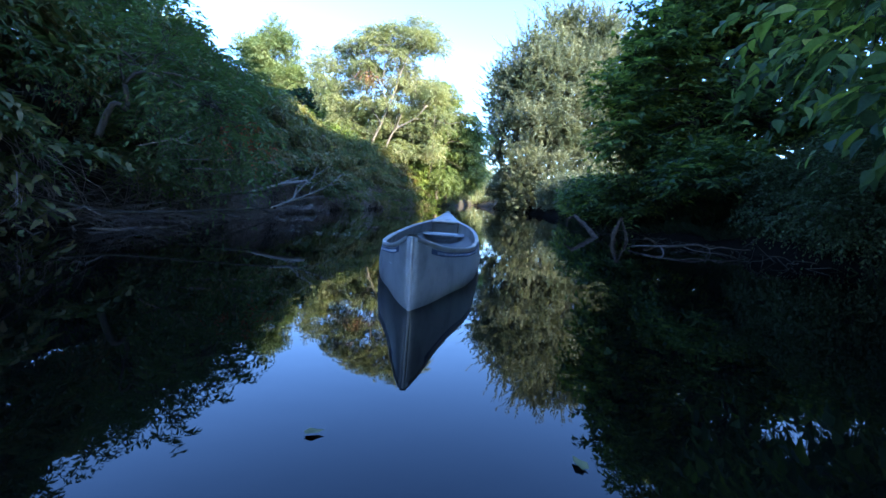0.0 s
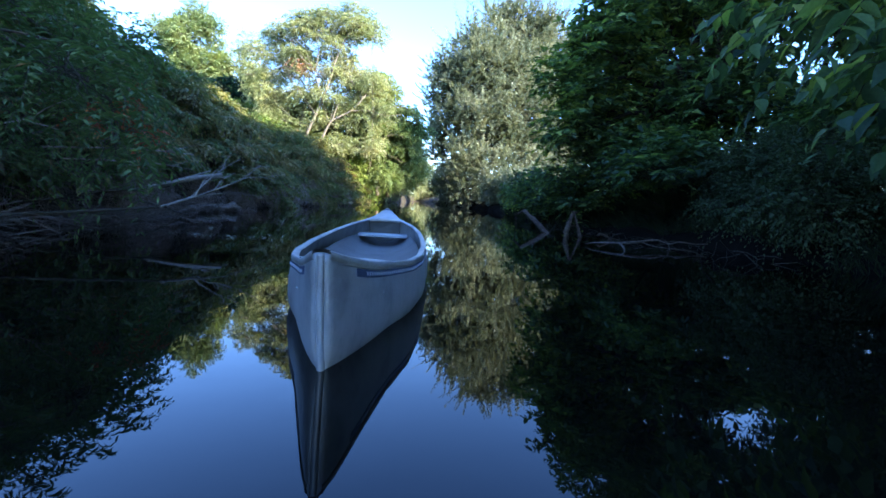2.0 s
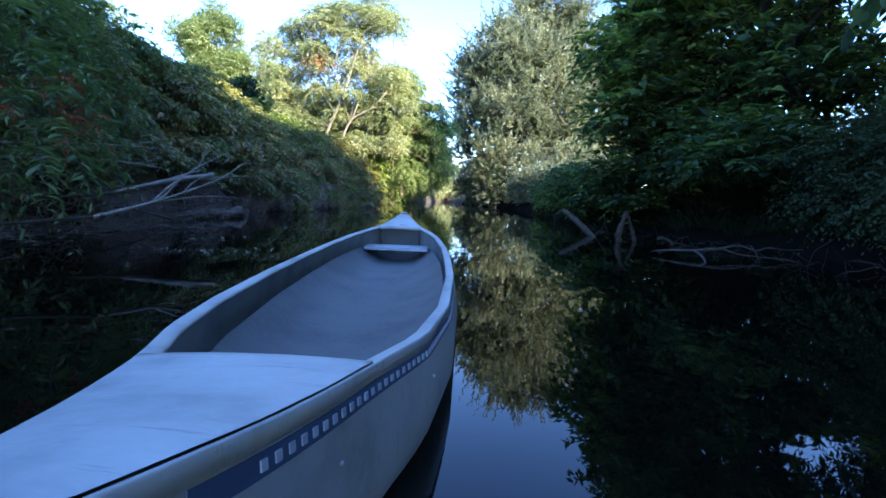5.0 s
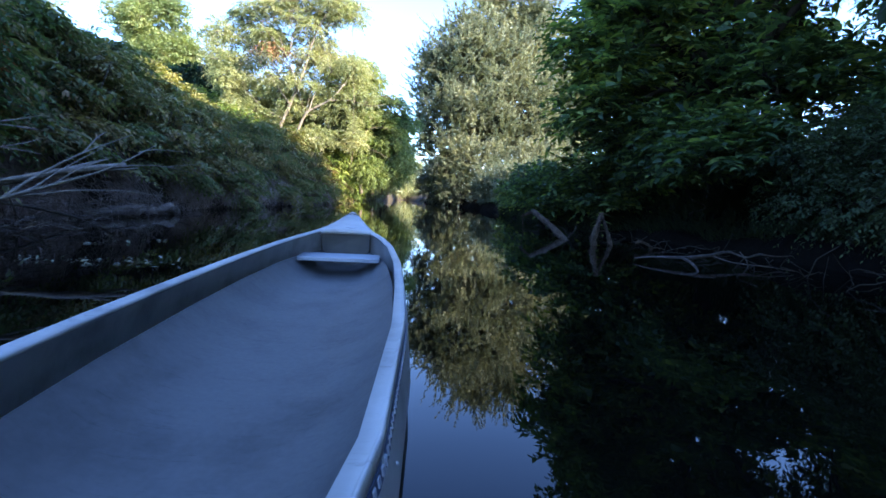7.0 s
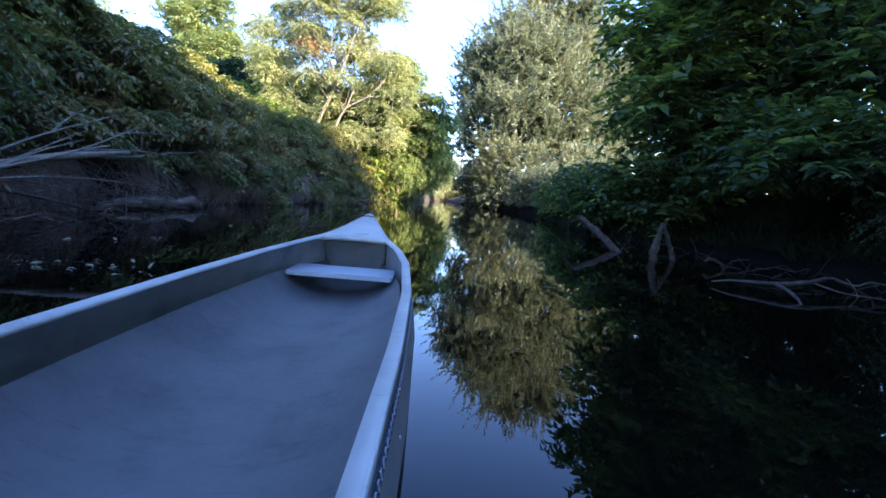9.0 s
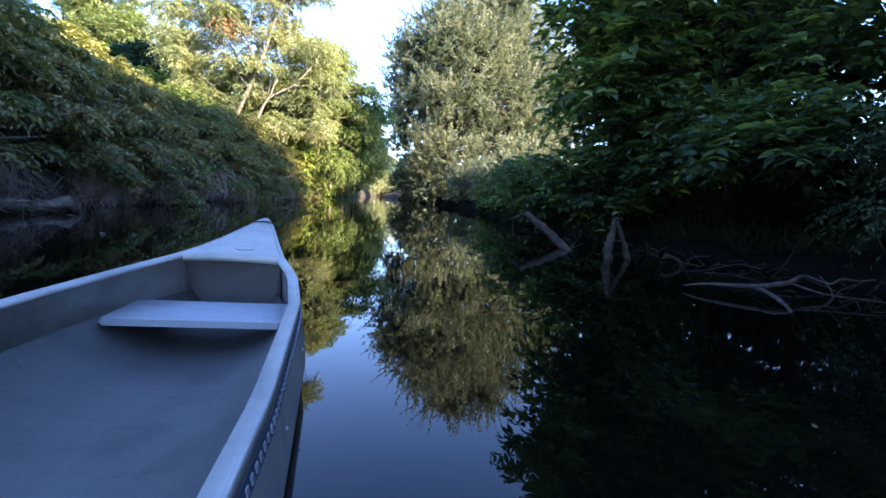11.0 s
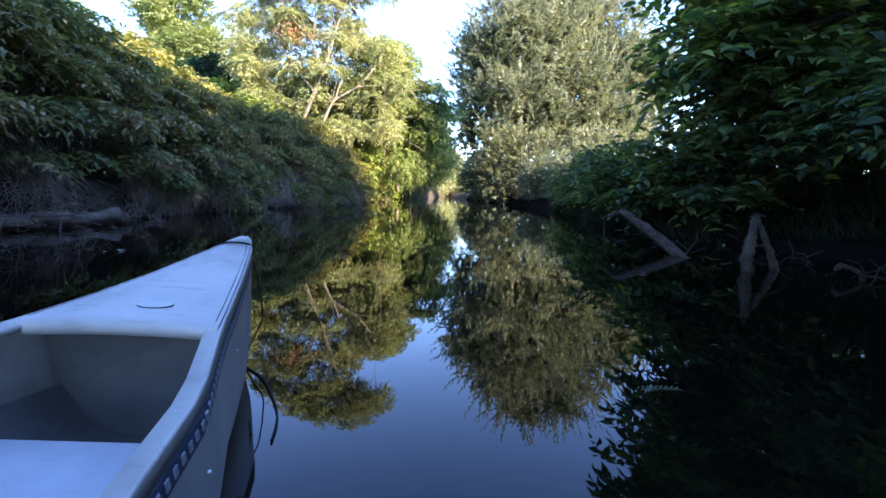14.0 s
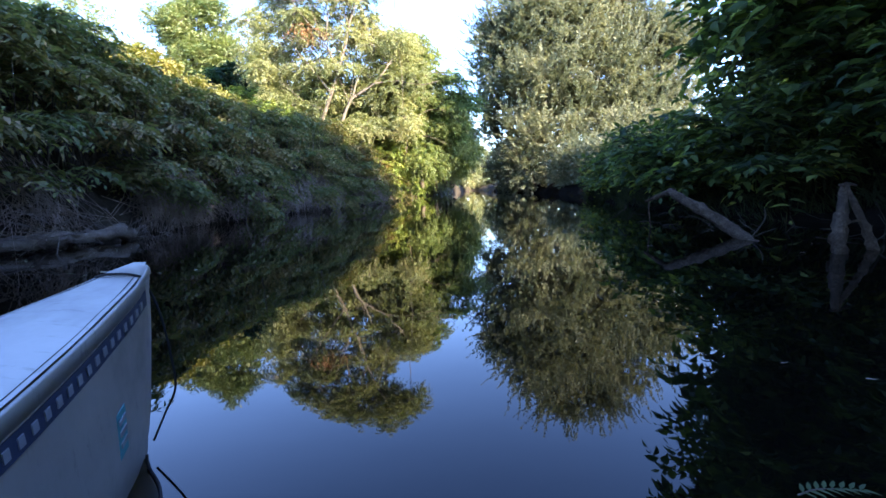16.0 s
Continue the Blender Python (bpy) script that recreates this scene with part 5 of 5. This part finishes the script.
def floating_things():
    g = np.random.default_rng(91)
    m_leaf = rough_material("floating_leaf", [(0.3, (0.06, 0.07, 0.03)), (0.6, (0.16, 0.15, 0.06)), (0.8, (0.25, 0.2, 0.1))], 20.0, 80.0, 0.2, 0.5)
    m_raft = rough_material("bleached_flotsam", [(0.3, (0.08, 0.085, 0.05)), (0.55, (0.22, 0.205, 0.13)), (0.75, (0.42, 0.38, 0.29))], 20.0, 80.0, 0.2, 0.5)
    for x, y, size, turn in [(-0.28, 1.07, 0.028, 20), (0.36, 0.99, 0.03, 110), (1.81, 5.44, 0.014, 60)]:
        v, t = leaves(np.array([[0, 0, 0.004]]), np.array([[math.cos(radians(turn)), math.sin(radians(turn)), 0.03]]), np.array([[0, 0, 1.0]]), size * 1.6, size, "heart")
        v[:, 2] = 0.004 + np.abs(v[:, 2] - 0.004)
        ob = new("floating_leaf", tri_mesh("floating_leaf", v, t, m_leaf))
        ob.location = (x, y, 0)
        tagged(ob, "small fallen leaf floating on the water", "leaf", "floating leaves")
    # a fallen sumac leaf, its leaflets in pairs along the stalk
    ob = thing("floating_frond", (1.37, 6.76, 0.0), "fallen blue-green feathered leaf floating on the water", "leaf")
    stalk = [(-0.055, -0.008, 0.004), (-0.02, 0.0, 0.007), (0.02, 0.001, 0.006), (0.055, -0.004, 0.004)]
    part("stalk", limbs_mesh("frond_stalk", [(stalk, [0.0016, 0.0014, 0.0011, 0.0007])], M_BARK, 6, 0.0), ob)
    v, t = leaves(np.array([[0.0, 0.0, 0.0]]), np.array([[1.0, 0.0, 0.06]]), np.array([[0.0, 0.0, 1.0]]), 0.027, 0.0085, "round")
    leaflet = tri_mesh("leaflet", v, t, L_BUSH)
    for i in range(16):
        u = (i // 2) / 7
        one = part("leaflet", leaflet, ob)
        one.matrix_local = pose(-0.045 + 0.095 * u, -0.005 + 0.008 * math.sin(3.1 * u), 0.006, 6 * (i % 3 - 1), -4, (1 if i % 2 else -1) * (62 - 28 * u))
    for x, y, size, turn in [(3.15, 9.21, 0.03, 10), (3.54, 9.61, 0.022, 50), (2.37, 9.8, 0.026, -5), (1.68, 7.31, 0.014, 5), (1.81, 7.19, 0.016, -20), (1.33, 7.18, 0.018, 15)]:
        v, t = leaves(np.array([[0, 0, 0.004]]), np.array([[math.cos(radians(turn)), math.sin(radians(turn)), 0.03]]), np.array([[0, 0, 1.0]]), size * 1.8, size * 0.6, "round")
        v[:, 2] = 0.004 + np.abs(v[:, 2] - 0.004)
        ob = new("floating_chip", tri_mesh("floating_chip", v, t, M_DRIFT))
        ob.location = (x, y, 0)
        tagged(ob, "pale chip of wood floating on the water", "wood chip", "floating chips")
    n = 170
    y = g.uniform(5.0, 11.0, n)
    x = bank_left(y) + 0.25 + 1.3 * g.random(n) ** 1.5
    base = np.stack([x, y, np.full(n, 0.003)], -1)
    way = np.stack([g.normal(0, 1, n), g.normal(0, 1, n), np.full(n, 0.03)], -1)
    v, t = leaves(base, way, np.tile([0, 0, 1.0], (n, 1)), g.uniform(0.02, 0.07, n), g.uniform(0.008, 0.03, n), "round")
    # rafts of pale chips and bleached leaves caught together
    for cx, cy, sx, sy, m in [(-1.5, 6.38, 0.2, 0.1, 46), (-2.1, 6.48, 0.16, 0.06, 22), (-2.1, 7.5, 0.12, 0.1, 12), (-1.67, 7.75, 0.08, 0.06, 8), (-1.47, 9.3, 0.22, 0.08, 14)]:
        base = np.stack([cx + g.normal(0, sx, m), cy + g.normal(0, sy, m), g.uniform(0.003, 0.012, m)], -1)
        way = np.stack([g.normal(0, 1, m), g.normal(0, 0.6, m), g.normal(0.1, 0.12, m)], -1)
        v2, t2 = leaves(base, way, np.stack([g.normal(0, 0.4, m), g.normal(0, 0.4, m), np.ones(m)], -1), g.uniform(0.015, 0.075, m), g.uniform(0.006, 0.022, m), "round")
        v, t = np.concatenate([v, v2]), np.concatenate([t, t2 + len(v)])
    tagged(new("flotsam", tri_mesh("flotsam", v, t, m_raft)), "bits of leaf and twig drifting by the bank", "flotsam", kind="stuff")


def field_shrubs():
    for k, (x, y, z) in enumerate([(11, 19, 1.4), (13.5, 17, 1.6), (15.5, 20, 1.8), (12.5, 23, 1.8), (17, 15, 1.8), (10.4, 22, 1.2)]):
        blobs = [(x, y, z, 1.5, 1.4, 1.0)]
        tree("field_shrub", limbs_for((x, y, 0.7), (x, y, 1.1), blobs, 0.05, 210 + k), blobs, 420, 0.14, 0.5, 9, 0.5, L_BEND, 220 + k, "sunlit shrub in the open behind the low bank", "shrub", group="shrubs behind the low bank", shape="slim")


dead_wood()
dead_stems()
floating_things()
field_shrubs()


# ---- the canoe ----
M_ALU = metal_material("scuffed_aluminium", (0.45, 0.44, 0.415), 0.45, 0.5, 0.5)
M_DECK = metal_material("pale_deck_paint", (0.39, 0.37, 0.33), 0.5, 0.2, 0.8)
M_SEAT = metal_material("worn_seat", (0.3, 0.31, 0.32), 0.5, 0.3, 0.45)
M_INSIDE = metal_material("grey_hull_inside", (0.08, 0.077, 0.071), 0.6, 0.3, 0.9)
TIP = Vector((0.122, 7.0, 0.0))
HEAD = -3.0
LONG = 4.7
DECK = 0.60


def hull_half(s):
    """Half the beam at the gunwale, s metres behind the bow's tip."""
    return float(np.interp(min(s, LONG - s), [0, 0.04, 0.1, 0.3, 0.45, 0.6, 0.85, 1.2, 1.8, 3.0], [0.010, 0.031, 0.052, 0.108, 0.149, 0.190, 0.275, 0.335, 0.375, 0.39]))


def sheer(s):
    return float(np.interp(min(s, LONG - s), [0, 0.04, 0.1, 0.3, 0.45, 0.6, 0.85, 1.2, 1.8, 3.0], [0.380, 0.369, 0.352, 0.312, 0.289, 0.272, 0.251, 0.238, 0.229, 0.225]))


def hull_point(s, f, side, out=0.0):
    """A point of the hull's skin: f goes from the gunwale (0) to the keel (1)."""
    e = min(s, LONG - s)
    w, z = hull_half(s), sheer(s)
    keel = -0.12 + 0.10 * max(0, 1 - e / 0.5) ** 2
    stem = 0.07 * max(0, 1 - e / 0.35) ** 2 * (1 if s < LONG / 2 else -1)
    ww = w * (1 - max(0, (f - 0.3) / 0.7) ** 4.5) * (1 + 0.07 * math.sin(f * math.pi))
    return (side * (ww + out), -s - stem * f ** 1.5, z + (keel - z) * f)


def strip_mesh(name, s0, s1, f0, f1, side, out, mat, n=24):
    vs, fs = [], []
    for i in range(n + 1):
        s = s0 + (s1 - s0) * i / n
        for f, o in ((f0, out), (f1, out), (f1, out - 0.004), (f0, out - 0.004)):
            vs.append(hull_point(s, f, side, o))
    for i in range(n):
        for k in range(4):
            a, b = i * 4 + k, i * 4 + (k + 1) % 4
            fs.append((a, b, b + 4, a + 4))
    fs += [(0, 1, 2, 3), tuple(n * 4 + k for k in (3, 2, 1, 0))]
    return join_mesh(name, vs, fs, mat, False)


def plain_paint(name, colour, rough=0.5):
    return rough_material(name, [(0.3, tuple(c * 0.75 for c in colour)), (0.6, colour), (0.8, tuple(min(1, c * 1.15) for c in colour))], 8.0, 60.0, 0.05, rough)


def deck_plate(bow):
    vs, fs = [], []
    n, m = 16, 11
    for i in range(n):
        s = DECK * i / (n - 1)
        w, z = hull_half(s) + 0.003, sheer(s) + 0.012
        for k in range(m):
            f = k / (m - 1) * 2 - 1
            vs.append((w * f, -s if bow else -LONG + s, z + 0.007 * (1 - f * f) * min(1, s / 0.2)))
    for i in range(n - 1):
        for k in range(m - 1):
            a = i * m + k
            fs.append((a, a + m, a + m + 1, a + 1) if bow else (a, a + 1, a + m + 1, a + m))
    # the rolled lip of the rear edge
    last = (n - 1) * m
    prev = [last + k for k in range(m)]
    d = -1 if bow else 1
    for dy, dz in ((0.008, -0.003), (0.014, -0.010), (0.016, -0.022), (0.010, -0.032), (0.0, -0.034)):
        cur = []
        for k in range(m):
            x, y, z = vs[last + k]
            cur.append(len(vs))
            vs.append((x, y + d * dy, z + dz))
        for k in range(m - 1):
            fs.append((prev[k], cur[k], cur[k + 1], prev[k + 1]))
        prev = cur
    return join_mesh("deck", vs, fs, M_DECK)


def canoe():
    ob = thing("canoe", (0, 0, 0), "grey aluminium canoe with a pale bow deck, afloat", "canoe")
    ob.matrix_world = pose(TIP.x, TIP.y, 0, 0, 0, HEAD)
    m_blue = plain_paint("faded_blue_band", (0.05, 0.07, 0.12), 0.5)
    m_cyan = plain_paint("cyan_print", (0.10, 0.42, 0.46), 0.5)
    m_white = plain_paint("pale_print", (0.34, 0.35, 0.37), 0.5)
    m_rope = plain_paint("dark_cord", (0.02, 0.02, 0.022), 0.8)
    m_rivet = metal_material("rivet_metal", (0.55, 0.55, 0.55), 0.35, 0.9, 0.2)
    st = np.concatenate([np.linspace(0, 0.6, 14), np.linspace(0.7, LONG - 0.7, 34), np.linspace(LONG - 0.6, LONG, 14)])
    vs, fs = [], []
    for side in (1, -1):
        o = len(vs)
        for s in st:
            vs += [hull_point(s, k / 14, side) for k in range(15)]
        for i in range(len(st) - 1):
            for k in range(14):
                a = o + i * 15 + k
                q = (a, a + 1, a + 16, a + 15)
                fs.append(q if side == 1 else q[::-1])
    hull = part("hull", join_mesh("canoe_hull", vs, fs, M_ALU), ob, "grey scuffed aluminium hull")
    mod = hull.modifiers.new("thickness", "SOLIDIFY")
    mod.thickness, mod.offset = 0.005, -1
    # rounded stems that close the hull at both ends
    for e in (0.0, LONG):
        pts = [hull_point(e, f, 0) for f in (0.0, 0.15, 0.3, 0.45, 0.6, 0.75, 0.9, 1.0)]
        part("stem", limbs_mesh("stem", [(pts, [0.0125] * 8)], M_ALU, 8, 0.0), ob)
    # the inner floor, above the water outside
    vs, fs = [], []
    ss = np.linspace(DECK - 0.07, LONG - DECK + 0.07, 30)
    for s in ss:
        w = hull_half(s)
        for k in range(9):
            f = k / 8 * 2 - 1
            vs.append((f * w * 0.93, -s, 0.02 + 0.11 * abs(f) ** 3))
    for i in range(len(ss) - 1):
        for k in range(8):
            a = i * 9 + k
            fs.append((a, a + 9, a + 10, a + 1))
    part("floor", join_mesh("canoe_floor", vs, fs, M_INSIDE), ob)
    part("deck", deck_plate(True), ob, "pale scuffed bow deck plate")
    part("deck", deck_plate(False), ob, "pale stern deck plate")
    for bow in (True, False):
        w, z = hull_half(DECK - 0.03), sheer(DECK - 0.03)
        y0 = -DECK + 0.035 if bow else -LONG + DECK - 0.035
        y1 = -DECK + 0.06 if bow else -LONG + DECK - 0.06
        vs = [(-w * 0.99, y0, z), (w * 0.99, y0, z), (w * 0.97, y1, 0.12), (w * 0.8, y1, 0.03), (0, y1, 0.0), (-w * 0.8, y1, 0.03), (-w * 0.97, y1, 0.12)]
        vs += [(x, y + (0.006 if bow else -0.006), zz) for x, y, zz in vs]
        fs = [tuple(range(7)), tuple(range(7, 14))[::-1]] + [(k, k + 7, (k + 1) % 7 + 7, (k + 1) % 7) for k in range(7)]
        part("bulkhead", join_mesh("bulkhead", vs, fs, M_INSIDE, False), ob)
    bm = bmesh.new()
    bmesh.ops.create_cube(bm, size=1, matrix=Matrix.Translation((0, -0.90, 0.125)) @ Matrix.Diagonal((0.52, 0.25, 0.022, 1)))
    bmesh.ops.bevel(bm, geom=bm.edges[:], offset=0.008, segments=2)
    part_bm("seat", bm, M_SEAT, ob, "grey flat bow seat")
    # gunwale rails with a raised outer lip
    for side in (1, -1):
        vs, fs = [], []
        prof = ((-0.024, 0.004), (-0.024, -0.008), (-0.005, -0.010), (0.006, -0.018), (0.010, -0.017), (0.010, 0.006), (0.007, 0.010), (0.003, 0.008), (-0.001, 0.004))
        n = len(prof)
        ss = np.linspace(0.015, LONG - 0.015, 60)
        for s in ss:
            w, z = hull_half(s), sheer(s)
            for dx, dz in prof:
                vs.append((side * max(0.0, w + dx), -s, z + dz))
        for i in range(len(ss) - 1):
            for k in range(n):
                a, b = i * n + k, i * n + (k + 1) % n
                q = (a, b, b + n, a + n)
                fs.append(q if side == 1 else q[::-1])
        part("gunwale", join_mesh("gunwale", vs, fs, M_DECK), ob)
        # printed band below the rail
        band = part("band", strip_mesh("band", 0.05, LONG - 0.2, 0.055, 0.125, side, 0.0065, m_blue, 60), ob, "faded blue patterned band")
        s = 0.08
        while s < LONG - 0.3:
            part("band_mark", strip_mesh("band_mark", s, s + 0.011, 0.074, 0.106, side, 0.0085, m_white, 1), band)
            s += 0.026
        for s in np.arange(0.45, LONG - 0.4, 0.42):
            p = hull_point(s, 0.27, side, 0.006)
            bm = bmesh.new()
            bmesh.ops.create_uvsphere(bm, u_segments=8, v_segments=5, radius=0.004, matrix=Matrix.Translation(p))
            part_bm("rivet", bm, m_rivet, ob)
    # dark seams where the deck meets the rails and the cap
    for side in (1, -1):
        pts = [(side * max(0.004, hull_half(s) - 0.006), -s, sheer(s) + 0.0128) for s in np.linspace(0.07, DECK - 0.01, 8)]
        part("seam", limbs_mesh("seam", [(pts, [0.0010] * 8)], m_rope, 6, 0.0), ob, "dark seam beside the rail")
    w = hull_half(0.064) + 0.006
    pts = [(-w, -0.066, sheer(0.066) + 0.012), (-w * 0.5, -0.067, sheer(0.066) + 0.017), (0, -0.067, sheer(0.066) + 0.018), (w * 0.5, -0.067, sheer(0.066) + 0.017), (w, -0.066, sheer(0.066) + 0.012)]
    part("cap_seam", limbs_mesh("cap_seam", [(pts, [0.0028] * 5)], m_rope, 6, 0.0), ob, "dark seam behind the bow cap")
    # cap on the bow, oval plate on the deck, sticker with unreadable print
    vs, fs = [], []
    for s, h in ((-0.004, 0.004), (0.006, 0.014), (0.022, 0.020), (0.042, 0.022), (0.062, 0.018)):
        w = hull_half(max(0, s)) + 0.009
        z = sheer(max(0, s))
        for f, g in ((-1, -0.012), (-0.85, 0.6), (0, 1.0), (0.85, 0.6), (1, -0.012)):
            vs.append((w * f, -s, z + (h * g if g > 0 else g)))
    for i in range(4):
        for k in range(4):
            a = i * 5 + k
            fs.append((a, a + 5, a + 6, a + 1))
    fs += [tuple(range(5)), tuple(range(20, 25))[::-1]]
    part("bow_cap", join_mesh("bow_cap", vs, fs, M_DECK), ob, "pale rounded cap on the bow")
    m_plate = plain_paint("bare_plate", (0.46, 0.46, 0.45), 0.4)
    for name, mat, wide, up, label in (("plate_rim", m_rope, 0.0372, 0.0197, "dark edge round the plate"), ("plate", m_plate, 0.036, 0.0207, "small pale oval plate")):
        bm = bmesh.new()
        bmesh.ops.create_cone(bm, cap_ends=True, segments=32, radius1=wide, radius2=wide, depth=0.0014,
                              matrix=Matrix.Translation((0.03, -0.53, sheer(0.53) + up)) @ Matrix.Rotation(radians(6.5), 4, "X") @ Matrix.Diagonal((1, 0.5, 1, 1)))
        part_bm(name, bm, mat, ob, label)
    stick = part("sticker", strip_mesh("sticker", 0.20, 0.235, 0.36, 0.54, 1, 0.0065, m_cyan, 3), ob, "small cyan sticker")
    for i in range(3):
        part("print_bar", strip_mesh("print_bar", 0.205, 0.23, 0.39 + 0.045 * i, 0.41 + 0.045 * i, 1, 0.0085, m_white, 2), stick)
    cord = [(0.012, -0.005, 0.345), (0.041, -0.015, 0.288), (0.058, -0.02, 0.194), (0.060, -0.02, 0.131), (0.040, -0.03, 0.082), (0.022, -0.05, 0.03)]
    part("cord", limbs_mesh("cord", [(cord, [0.0024] * 6)], m_rope, 6, 0.0), ob, "thin dark bow cord")
    trail = [(0.030, -0.085, 0.02), (0.042, -0.10, 0.004), (0.106, -0.164, 0.004), (0.162, -0.251, 0.004), (0.225, -0.376, 0.004), (0.250, -0.455, 0.004), (0.262, -0.52, 0.004)]
    part("cord", limbs_mesh("cord_trail", [(trail, [0.003] * 7)], m_rope, 6, 0.0), ob, "frayed cord trailing on the water")


canoe()
